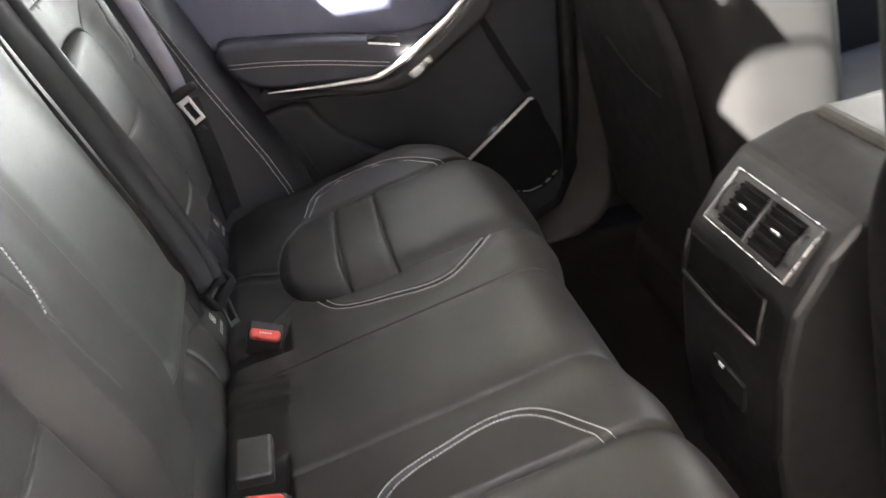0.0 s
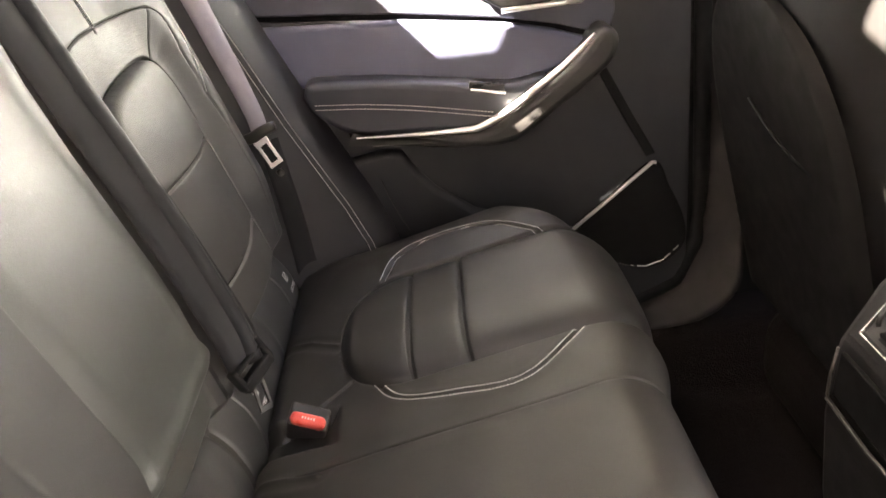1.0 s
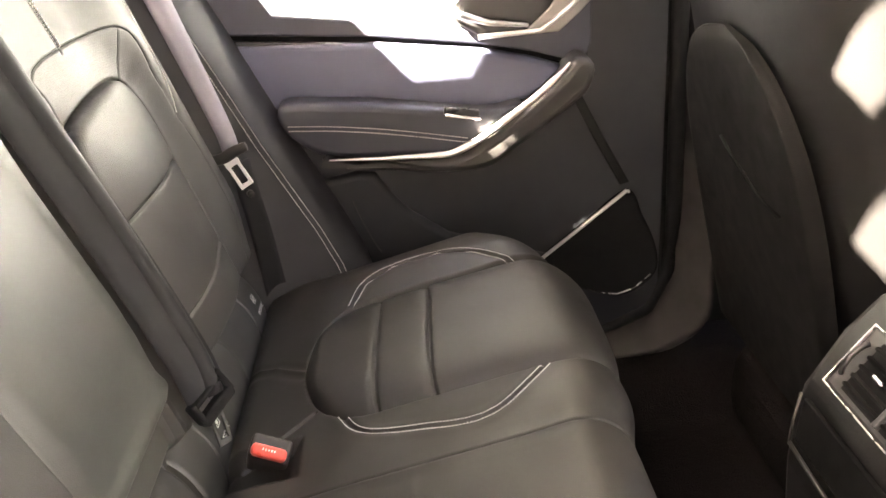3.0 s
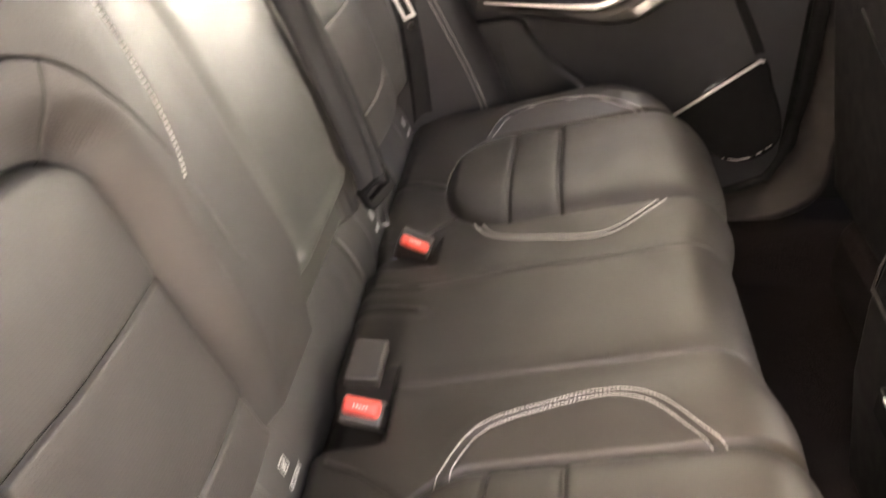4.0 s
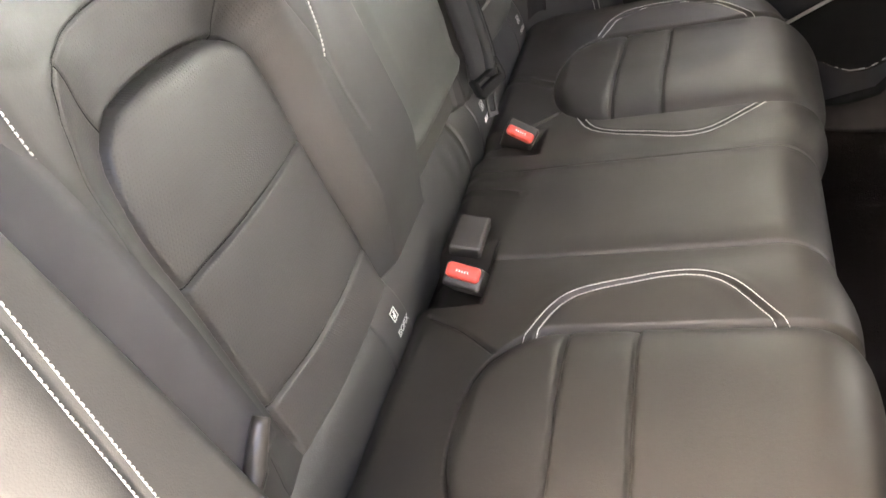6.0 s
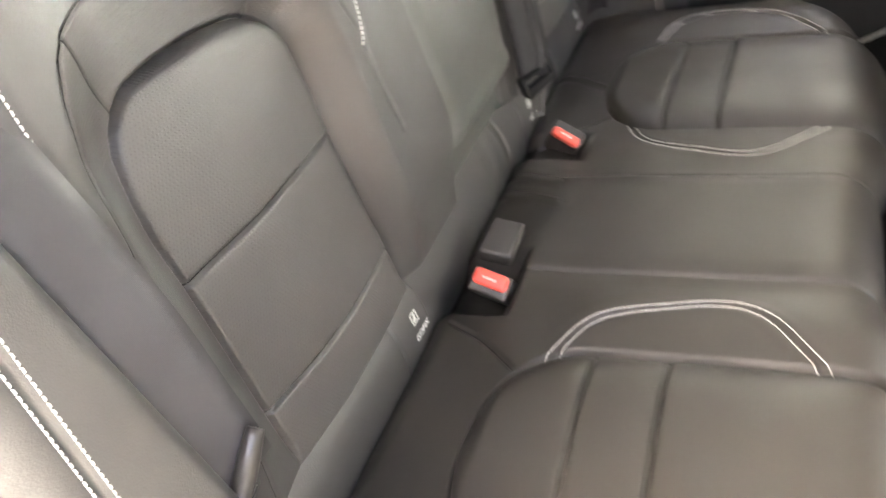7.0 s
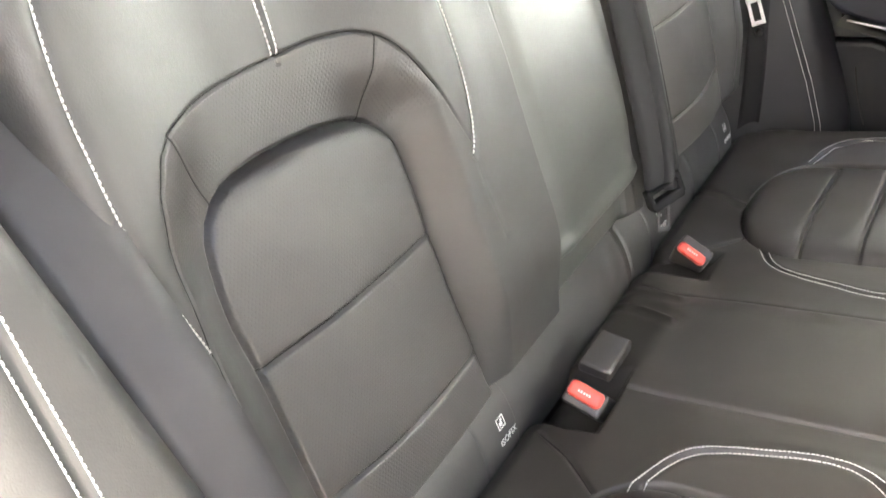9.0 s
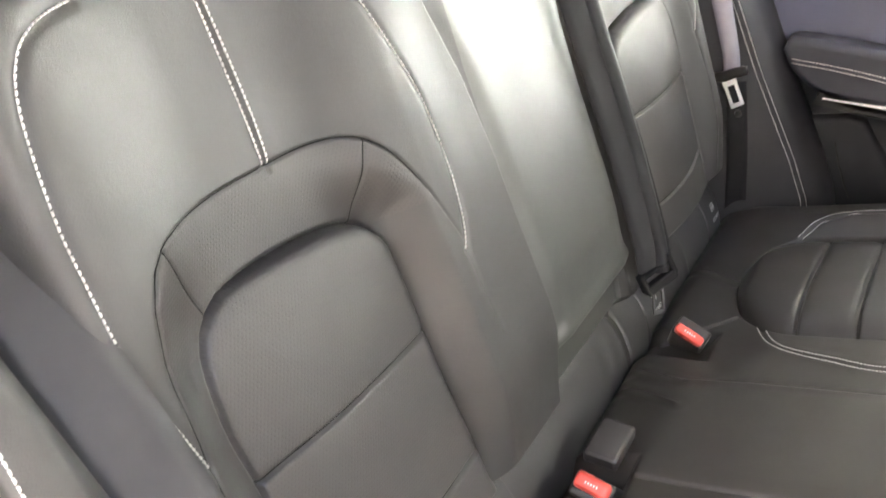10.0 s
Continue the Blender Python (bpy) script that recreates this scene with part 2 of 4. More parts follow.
def band(points, acrosses, width, thick=0.0014, n=60, cupped=0.0, shift=0.0):
    """A strap along points; acrosses are the directions of its width."""
    c, _ = curve_through(points, n)
    a, _ = curve_through(acrosses, n)
    rows = []
    for i in range(n):
        along = Vector(c[min(i + 1, n - 1)] - c[max(i - 1, 0)]).normalized()
        side = Vector(a[i]) - along * Vector(a[i]).dot(along)
        side.normalize()
        out = along.cross(side)
        w = width[0] + (width[1] - width[0]) * i / (n - 1) if isinstance(width, tuple) else width
        row = []
        for k, (u, v) in enumerate(((-0.5, -1), (-0.25, -1), (0, -1), (0.25, -1), (0.5, -1), (0.5, 1), (0.25, 1), (0, 1), (-0.25, 1), (-0.5, 1))):
            row.append(Vector(c[i]) + side * (u * w + shift) + out * (v * thick / 2 + cupped * (1 - (2 * u) ** 2)))
        rows.append(row)
    verts = [v for r in rows for v in r]
    faces = []
    for i in range(n - 1):
        for k in range(10):
            j = (k + 1) % 10
            faces.append((i * 10 + k, i * 10 + j, (i + 1) * 10 + j, (i + 1) * 10 + k))
    faces += [tuple(range(10))[::-1], tuple(range((n - 1) * 10, n * 10))]
    return mesh_of("strap", verts, faces)


def plate(outline, y, depth, bevel=0.004, round_n=0, lean=0.0):
    """A slab on the door: an outline in (x, z), its room face at y."""
    pts = [tuple(p) for p in outline]
    if round_n:
        pts = [tuple(p) for p in curve_through(pts + pts[:1], round_n + 1)[0][:-1]]
    bm = bmesh.new()
    vs = [bm.verts.new((x, y + lean * (z - 0.1), z)) for x, z in pts]
    f = bm.faces.new(vs)
    out = bmesh.ops.extrude_face_region(bm, geom=[f])["geom"]
    moved = [v for v in out if isinstance(v, bmesh.types.BMVert)]
    bmesh.ops.translate(bm, verts=moved, vec=(0, depth, 0))
    bmesh.ops.recalc_face_normals(bm, faces=bm.faces[:])
    if bevel:
        rim = [e for e in bm.edges if all(v in vs for v in e.verts)]
        bmesh.ops.bevel(bm, geom=rim, offset=bevel, segments=3, profile=0.5, affect="EDGES")
    for f in bm.faces:
        f.smooth = len(f.verts) == 4
    return bm


def stitches(place, line, pitch=0.0056, length=0.0041, radius=0.00066, lift=0.0006):
    """Thread along a line of (u, v), laid on the surface place(u, v)."""
    pts, run = curve_through(line, 200)
    n = max(2, int(run / pitch))
    pts, run = curve_through(line, n * 6 + 1)
    P, N = place(pts[:, 0], pts[:, 1])
    Q = P + N * lift
    verts, faces = [], []
    share = length / pitch
    for i in range(n):
        a, b_ = Q[i * 6], Q[min(i * 6 + round(6 * share), len(Q) - 1)]
        nrm = Vector(N[i * 6 + 2])
        along = Vector(b_ - a)
        if along.length < 1e-5:
            continue
        side = along.cross(nrm).normalized()
        base = len(verts)
        for f, r, h in ((0.0, 0.45, -0.6), (0.2, 1.0, 0.35), (0.8, 1.0, 0.35), (1.0, 0.45, -0.6)):
            c = Vector(a) + along * f + nrm * (h * radius)
            for k in range(5):
                t = 2 * math.pi * k / 5
                verts.append(c + radius * r * (math.cos(t) * side + math.sin(t) * nrm))
        for s in range(3):
            for k in range(5):
                j = (k + 1) % 5
                faces.append((base + s * 5 + k, base + s * 5 + j, base + s * 5 + 5 + j, base + s * 5 + 5 + k))
        faces.append(tuple(base + k for k in range(4, -1, -1)))
        faces.append(tuple(base + 15 + k for k in range(5)))
    return mesh_of("thread", verts, faces)


def seam_line(place, line, radius=0.0006, lift=0.0002, n=90):
    """A sewn seam: a thin dark welt lying along a line on a surface."""
    pts, _ = curve_through(line, n)
    P, N = place(pts[:, 0], pts[:, 1])
    return tube(P + N * lift, radius, 6)


def offset_line(line, gap):
    pts, _ = curve_through(line, 40)
    t = np.gradient(pts, axis=0)
    t /= np.linalg.norm(t, axis=1)[:, None] + 1e-9
    return pts + gap * np.stack([-t[:, 1], t[:, 0]], -1)


# ---- the car's shell ----
ground = part("ground", sheet("ground", np.array([[(x, y, -0.78) for y in np.linspace(-400, 400, 9)] for x in np.linspace(-400, 400, 9)]), None, True), ASPHALT, None)
tagged(ground, "pale concrete ground beside the car", "ground", "", "structure")

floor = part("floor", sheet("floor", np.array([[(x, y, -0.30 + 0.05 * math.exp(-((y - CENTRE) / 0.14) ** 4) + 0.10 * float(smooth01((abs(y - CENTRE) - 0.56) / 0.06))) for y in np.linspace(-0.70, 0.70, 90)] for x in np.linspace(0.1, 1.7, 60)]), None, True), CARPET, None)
tagged(floor, "dark brown carpeted car floor", "floor", "", "structure")

# ---- rear seat: shapes ----
# backrest, in Y (distance from the car's middle) and z
INSERT = [(0.226, 0.03), (0.230, 0.09), (0.233, 0.14), (0.240, 0.20), (0.243, 0.25), (0.244, 0.29), (0.249, 0.318), (0.262, 0.340), (0.282, 0.351), (0.33, 0.359), (0.39, 0.361), (0.413, 0.356), (0.429, 0.342), (0.437, 0.318), (0.439, 0.285), (0.436, 0.25), (0.432, 0.14), (0.429, 0.09), (0.428, 0.03)]
INSERT = [tuple(p) for p in curve_through(INSERT, 64)[0]]
ARCH = [(0.196, 0.300), (0.216, 0.346), (0.234, 0.379), (0.250, 0.397), (0.267, 0.406), (0.292, 0.410), (0.330, 0.411), (0.367, 0.411), (0.410, 0.409), (0.436, 0.405), (0.452, 0.396), (0.462, 0.380), (0.468, 0.355), (0.470, 0.325), (0.471, 0.290), (0.474, 0.23), (0.472, 0.18), (0.468, 0.09)]
BAND = ARCH + [(0.46, 0.03), (0.19, 0.03), (0.19, 0.2)]
IN_STITCH = [(0.240, 0.535), (0.217, 0.481), (0.203, 0.449), (0.186, 0.405), (0.180, 0.356), (0.184, 0.316), (0.195, 0.288)]
OUT_STITCH = [(0.419, 0.529), (0.450, 0.523), (0.465, 0.516), (0.476, 0.501), (0.483, 0.478), (0.489, 0.440), (0.490, 0.410), (0.490, 0.378), (0.487, 0.350), (0.481, 0.322), (0.472, 0.292)]
TOP_STITCH = [(0.329, 0.545), (0.327, 0.513), (0.326, 0.476), (0.326, 0.442), (0.328, 0.411)]
PANEL_EDGE = [(0.137, 0.56), (0.124, 0.463), (0.108, 0.401), (0.102, 0.337), (0.101, 0.240), (0.099, 0.177), (0.102, 0.137), (0.102, 0.120)]
IN_SEAM = [(0.195, 0.289), (0.192, 0.255), (0.184, 0.215)]
SEAM_1 = [(0.245, 0.25), (0.34, 0.2505), (0.438, 0.253)]
SEAM_2 = [(0.233, 0.138), (0.33, 0.1375), (0.432, 0.145)]
WING_OUT = [(0.440, 0.404), (0.430, 0.380), (0.418, 0.354)]
WING_IN = [(0.252, 0.398), (0.262, 0.372), (0.272, 0.345)]
# cushion, in x and Y
IN_BOLSTER = [(0.120, 0.214), (0.127, 0.198), (0.135, 0.181), (0.146, 0.1655), (0.161, 0.154), (0.184, 0.1452), (0.213, 0.138), (0.240, 0.1312), (0.262, 0.1292), (0.280, 0.1325), (0.296, 0.1415), (0.309, 0.1545), (0.322, 0.172), (0.343, 0.201)]
OUT_BOLSTER = [(0.130, 0.446), (0.156, 0.485), (0.205, 0.511), (0.275, 0.510), (0.318, 0.485), (0.352, 0.440)]
REAR_SEAM = [(0.015, 0.172), (0.05, 0.192), (0.092, 0.228)]
HUMP = 0.088


def pad_half(s):
    """Half width of the raised seat pad at s along the cushion."""
    t = np.clip((0.163 - s) / 0.089, 0, 1)
    return 0.1235 * np.sqrt(np.clip(1 - t ** 2.3, 0, 1)) + 0.004 * smooth01((s - 0.3) / 0.2)


PAD_MID = 0.321


def back_base(s):
    """The backrest's middle line at height s, and its outward normal."""
    z = np.minimum(s, 0.52)
    x = -0.02 - 0.33 * (z - 0.136)
    a = np.clip(s - 0.52, 0, None) / 0.05 + math.atan(0.33)
    turn = np.where(s > 0.52, a, math.atan(0.33))
    n0 = np.array([math.cos(math.atan(0.33)), math.sin(math.atan(0.33))])
    cx, cz = -0.02 - 0.33 * (0.52 - 0.136) - 0.05 * n0[0], 0.52 - 0.05 * n0[1]
    xo = np.where(s > 0.52, cx + 0.05 * np.cos(turn), x)
    zo = np.where(s > 0.52, cz + 0.05 * np.sin(turn), z)
    return xo, zo, np.cos(turn), np.sin(turn)


def back_height(Y, s, inner=0.032):
    edge = far_from(Y, s, INSERT)
    within = inside(Y, s, INSERT)
    arch = far_from(Y, s, ARCH)
    # hollow shoulders between the raised bolsters, the insert a low cushion of its own
    shoulder = -0.006 + np.where(Y > 0.34, 0.029, inner) * smooth01((np.abs(Y - 0.34) - 0.03) / 0.10)
    outer = smooth01((Y - 0.35) / 0.08)
    high = smooth01((s - 0.315) / 0.035)
    trench = 0.0045 * (1 - 0.75 * outer) + 0.0055 * high * (1 - 0.6 * outer)
    raised = (shoulder * (0.15 + 0.85 * smooth01((s - 0.075) / 0.11)) + trench) * smooth01(edge / (0.030 + 0.018 * smooth01((Y - 0.27) / 0.08) + 0.008 * high)) ** 0.85 - trench
    e = np.clip(edge / (0.010 + 0.006 * high), 0, 1)
    pillow = (0.004 - 0.0035 * outer + trench) * np.sqrt(1 - (1 - e) ** 2) + 0.003 * smooth01(edge / 0.07) - trench
    d = np.where(within, pillow, raised) + (groove(edge, 0.005, 0.0020) + np.where(Y < 0.30, groove(edge, 0.006, 0.008), 0) * smooth01((0.33 - s) / 0.03)) * smooth01((s - 0.085) / 0.03)
    d = d + groove(arch, 0.0018, 0.0010)
    for seam in (SEAM_1, SEAM_2):
        f = far_from(Y, s, seam)
        d = d + np.where(within, groove(f, 0.0042, 0.0015) + groove(f, 0.0006, 0.006), 0)
    for seam in (WING_OUT, WING_IN):
        d = d + groove(far_from(Y, s, seam), 0.0013, 0.0010)
    for seam, deep in ((IN_STITCH, 0.002), (OUT_STITCH, 0.002), (IN_SEAM, 0.0011)):
        d = d + groove(far_from(Y, s, seam), deep, 0.0035)
    d = d + np.where(s > 0.405, groove(np.abs(Y - 0.327), 0.0018, 0.002), 0)
    # the middle panel
    pe = np.interp(s, [p[1] for p in PANEL_EDGE][::-1], [p[0] for p in PANEL_EDGE][::-1])
    mid = Y < pe
    d = np.where(mid, 0.0125 + 0.0055 * smooth01((s - 0.14) / 0.10) + 0.004 * smooth01((pe - Y) / 0.03), d)
    d = d + np.where(mid & (s > 0.139), 0.0028 * np.exp(-((s - 0.150) / 0.008) ** 2), 0)
    low = np.where(s < 0.139, smooth01((0.109 - Y) / 0.018), 0)
    d = d * (1 - low) + low * (-0.010 - 0.004 * smooth01((0.130 - s) / 0.05))
    w = smooth01((0.215 - Y) / 0.05)
    d = np.where(~mid & (Y > 0.11), d * (1 - w) + w * np.maximum(d, 0.004 + 0.014 * smooth01((s - 0.075) / 0.09)), d)
    d = d + groove(np.where(s > 0.139, np.abs(Y - pe), 9), 0.009, 0.0026) + groove(np.where(Y < 0.1, np.abs(s - 0.1405), 9), 0.006, 0.0018)
    # the middle leans back a little more towards its top
    d = d - 0.015 * np.clip((s - 0.20) / 0.32, 0, 1) ** 0.9 * smooth01((0.20 - Y) / 0.07)
    # edges fall away
    d = d - 0.11 * smooth01((Y - 0.488) / 0.062) ** 1.3
    d = d - 0.046 * smooth01((0.096 - s) / 0.022)
    return d


def back_place(side):
    def place(Y, s):
        Y, s = np.asarray(Y, float), np.asarray(s, float)
        def at(Yv, sv):
            x, z, nx, nz = back_base(sv)
            d = back_height(np.abs(Yv), sv, 0.032 if side < 0 else 0.010)
            # the seat by the closed door is turned a little inwards
            turn = np.exp(-((Yv - 0.235) / 0.06) ** 2) if side > 0 else 0 * Yv
            d = d - 0.010 * turn
            return np.stack([x + d * nx, CENTRE + side * (Yv - 0.015 * turn), z + d * nz], -1)
        P = at(Y, s)
        _, _, nx, nz = back_base(s)
        N = np.stack([nx, np.zeros_like(nx), nz], -1)
        return P, N
    return place


def cushion_base(s):
    r, s1 = 0.052, 0.352
    x = np.minimum(s, s1)
    z = -0.0036 + 0.225 * x - 0.03 * np.clip((0.016 - s) / 0.03, 0, 2) ** 2
    slope = math.atan(0.225)
    a = np.clip((s - s1) / r, 0, slope + radians(96))
    down = np.clip(s - s1 - r * (slope + radians(96)), 0, None)
    ang = slope - a
    cx, cz = s1 + r * math.sin(slope), -0.0036 + 0.225 * s1 - r * math.cos(slope)
    xo = np.where(s > s1, cx + r * np.sin(-ang) + down * math.cos(radians(96)), x)
    zo = np.where(s > s1, cz + r * np.cos(ang) - down, z)
    return xo, zo, -np.sin(ang), np.cos(ang)


def reach(s, Y):
    """Extra length of the front edge: the middle stands back, the seats come forward."""
    out = 0.015 * smooth01((Y - 0.07) / 0.10) * (1 - smooth01((Y - 0.34) / 0.14)) - 0.010 * (1 - smooth01((Y - 0.34) / 0.14))
    return out * smooth01((s - 0.29) / 0.08)


def corner(Y):
    """How far forward the cushion reaches, narrowing towards the doors."""
    return 1 - 0.30 * np.clip((Y - 0.36) / 0.25, 0, 1) ** 2


def cushion_height(s, y):
    Y = np.abs(y)
    front = 1 - smooth01((s - 0.33) / 0.08)
    d = (0.006 * smooth01((HUMP + 0.02 - Y) / 0.045) + 0.001 * smooth01((HUMP + 0.001 - Y) / 0.008)) * smooth01((s - 0.03) / 0.05)
    d = d + np.where(s > 0.045, groove(np.abs(Y - HUMP), 0.0032, 0.0016), 0)
    d = (d + 0.006 * np.exp(-((Y - 0.145) / 0.035) ** 2) * smooth01((s - 0.08) / 0.08)) * (0.35 + 0.65 * front)
    d = d + 0.010 * np.exp(-((Y - 0.50) / 0.045) ** 2) * smooth01((s - 0.02) / 0.08)
    for seam in (IN_BOLSTER, OUT_BOLSTER):
        f = far_from(s, Y, seam)
        d = d + groove(f, 0.004, 0.0026) + 0.0008 * np.exp(-((f - 0.008) / 0.005) ** 2)
    d = d + groove(far_from(s, Y, REAR_SEAM), 0.004, 0.0022)
    # a hollow where the pad sits
    ph = pad_half(s)
    off = np.abs(Y - PAD_MID) - ph
    d = d - np.where(ph > 0.001, 0.012 * smooth01((0.006 - off) / 0.010), 0)
    # outer side falls to the sill
    d = d - 0.09 * smooth01((Y - 0.545) / 0.085) ** 1.5
    # wells of the belt buckles
    def well(x0, x1, y0, y1, deep):
        u = np.maximum(np.maximum(x0 - s, s - x1), np.maximum(y0 - y, y - y1))
        return -deep * smooth01((0.011 - u) / 0.022)
    d = d + well(-0.02, 0.060, -0.150, -0.068, 0.028) + well(-0.02, 0.074, 0.136, 0.184, 0.014)
    for crease in ([(0.0, 0.095), (0.03, 0.090), (0.068, 0.076)], [(0.0, 0.055), (0.035, 0.050), (0.075, 0.030)], [(0.0, 0.350), (0.035, 0.345), (0.072, 0.318)]):
        f = far_from(s, y, crease)
        d = d + 0.0022 * np.exp(-((f / 0.0026) ** 2)) - 0.0012 * np.exp(-(((f - 0.009) / 0.006) ** 2))
    # shallow creases of use
    d = d + 0.0022 * np.sin(38 * s + 9 * y) * np.exp(-((s - 0.06) / 0.05) ** 2)
    return d


def cushion_place(s, y):
    """Point and normal of the cushion at s along and y across (from the middle)."""
    s, y = np.asarray(s, float), np.asarray(y, float)
    x, z, nx, nz = cushion_base(s)
    d = cushion_height(s, y)
    k = corner(np.abs(y))
    P = np.stack([(x + d * nx) * k + reach(s, np.abs(y)), CENTRE + y, z + d * nz + 0.225 * x * (k - 1) * 0.6], -1)
    return P, np.stack([nx, np.zeros_like(nx), nz], -1)


# ---- rear seat: parts ----
seat = thing("rear_seat", "black leather rear bench seat with pale contrast stitching", "car seat", (0, CENTRE, -0.2))
for side in (-1, 1):
    Yv = np.unique(np.r_[np.linspace(0.096, 0.46, 350), np.linspace(0.46, 0.552, 70)])
    sv = np.unique(np.r_[np.linspace(0.045, 0.42, 360), np.linspace(0.42, 0.66, 120)])
    YY, SS = np.meshgrid(Yv, sv, indexing="ij")
    P, _ = back_place(side)(YY, SS)
    within = inside(YY, SS, INSERT)
    flip = side > 0
    top_band = inside(YY, SS, BAND) & ~within & (SS > 0.338)
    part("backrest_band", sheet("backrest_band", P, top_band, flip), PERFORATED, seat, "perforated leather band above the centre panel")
    shell = part("backrest_shell", sheet("backrest_shell", P, ~within & ~top_band, flip), LEATHER, seat, "smooth black leather backrest with raised bolsters")
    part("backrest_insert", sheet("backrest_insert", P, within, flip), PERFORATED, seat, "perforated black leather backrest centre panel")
    for line, gap in ((IN_STITCH, 0), (OUT_STITCH, 0), (TOP_STITCH, 0.0030), (TOP_STITCH, -0.0030)):
        path = offset_line(line, gap) if gap else line
        part("stitching", stitches(back_place(side), path, 0.0036, 0.0028, 0.00068), THREAD, shell, "row of pale thread stitches", "stuff")
    for line in (ARCH[1:], WING_OUT, WING_IN, SEAM_1, SEAM_2):
        part("seam", seam_line(back_place(side), line), SEAM, shell)
    # cushion
    yv = np.unique(np.r_[np.linspace(HUMP, 0.56, 320), np.linspace(0.56, 0.632, 30)]) * side
    cv = np.unique(np.r_[np.linspace(-0.025, 0.44, 260), np.linspace(0.44, 0.66, 30)])
    CC, CY = np.meshgrid(cv, yv, indexing="ij")
    P, _ = cushion_place(CC, CY)
    cushion = part("seat_cushion", sheet("seat_cushion", P, None, side < 0), SEAT_LEATHER, seat, "black leather seat cushion with curved bolster seams")
    for line in (IN_BOLSTER, OUT_BOLSTER):
        for gap in (0.0040, -0.0040):
            ln = offset_line(line, gap)
            part("stitching", stitches(cushion_place, np.stack([ln[:, 0], ln[:, 1] * side], -1), 0.0036, 0.0027, 0.00053), THREAD, cushion, "row of pale thread stitches", "stuff")
    for line in (REAR_SEAM, [(0.085, HUMP), (0.20, HUMP), (0.30, HUMP), (0.36, HUMP), (0.40, HUMP)]):
        part("seam", seam_line(cushion_place, [(a, b_ * side) for a, b_ in line]), SEAM, cushion)
    # raised pad
    sv2 = np.unique(np.r_[0.0742, np.linspace(0.075, 0.17, 60) , np.linspace(0.17, 0.62, 240)])
    tv = np.sin(np.linspace(-1, 1, 81) * math.pi / 2)
    S2, T2 = np.meshgrid(sv2, tv, indexing="ij")
    y2 = PAD_MID + T2 * pad_half(S2)
    x, z, nx, nz = cushion_base(S2)
    round_ = np.clip(1 - np.abs(T2) ** 5, 0, 1) ** 0.6
    lead = smooth01((S2 - 0.066) / 0.03) ** 0.6
    d = -0.010 + (0.024 - 0.007 * smooth01((S2 - 0.33) / 0.08)) * round_ * np.clip(lead, 0.3, 1)
    for seam in (0.163, 0.226):
        g = seam + 0.005 * T2
        d = d + groove(np.abs(S2 - g - 0.004 * (T2 ** 2)), 0.0055, 0.0016) + groove(np.abs(S2 - g), 0.0016, 0.005) + (0.0016 * smooth01((S2 - g) / 0.004) * np.exp(-np.clip(S2 - g, 0, 1) / 0.05) if seam > 0.2 else 0)
    k = corner(y2)
    P = np.stack([(x + d * nx) * k + reach(S2, y2), CENTRE + side * y2, z + d * nz + 0.225 * x * (k - 1) * 0.6], -1)
    part("seat_pad", sheet("seat_pad", P, None, side < 0), PERFORATED_FLAT, seat, "raised black leather seat pad with cross seams")

# middle of the bench
yv = np.linspace(-HUMP, HUMP, 120)
CC, CY = np.meshgrid(np.unique(np.r_[np.linspace(-0.025, 0.44, 260), np.linspace(0.44, 0.66, 30)]), yv, indexing="ij")
P, _ = cushion_place(CC, CY)
part("middle_cushion", sheet("middle_cushion", P, None, False), SEAT_LEATHER, seat, "raised plain black leather middle seat cushion")
YY, SS = np.meshgrid(np.linspace(-0.0965, 0.0965, 74), np.linspace(0.045, 0.66, 345), indexing="ij")
x, z, nx, nz = back_base(SS)
d = back_height(np.abs(YY), SS)
P = np.stack([x + d * nx, CENTRE + YY, z + d * nz], -1)
part("middle_backrest", sheet("middle_backrest", P, None, True), LIT_LEATHER, seat, "plain black leather middle backrest panel")
part("seat_base", solid_box((0.05, CENTRE, -0.19), (0.60, 1.30, 0.20), (0, 0, 0), 0.03, 3), CARPET, seat, "dark carpeted seat base")
part("back_frame", solid_box((-0.16, CENTRE, 0.14), (0.10, 1.16, 0.60), (0, -18, 0), 0.02, 3), CARPET, seat, "dark carpeted back of the backrest")

# roll along the foot of the backrest
ROLL = (-0.062, -0.030, 0.060, 0.092)


def roll_at(a, y, grow=0.0):
    return (ROLL[0] + (ROLL[2] + grow) * math.cos(radians(a)), CENTRE + y, ROLL[1] + (ROLL[3] + grow) * math.sin(radians(a)))


for y0, y1 in ((-0.53, 0.110), (0.118, 0.53)):
    rows = []
    for y in np.linspace(y0, y1, 170):
        end = min(y - y0, y1 - y)
        row = []
        for a in np.linspace(-5, 100, 50):
            g = -0.0022 * (1 - float(smooth01(end / 0.004))) + 0.0012 * noise.noise((14 * y, a / 40, 0))
            if y0 > 0:
                g += 0.0016 * math.exp(-((y - 0.346) / 0.006) ** 2)
            else:
                g += 0.0009 * math.exp(-((y - 0.062 - 0.0004 * a) / 0.012) ** 2) - 0.0008 * math.exp(-((y - 0.040 - 0.0004 * a) / 0.012) ** 2) + 0.0006 * math.sin(52 * y) * math.exp(-((y - 0.0) / 0.09) ** 2)
            row.append(roll_at(a, y, g))
        rows.append(row)
    part("foot_roll", sheet("foot_roll", np.array(rows), None, False), LEATHER, seat, "padded leather roll at the foot of the backrest")
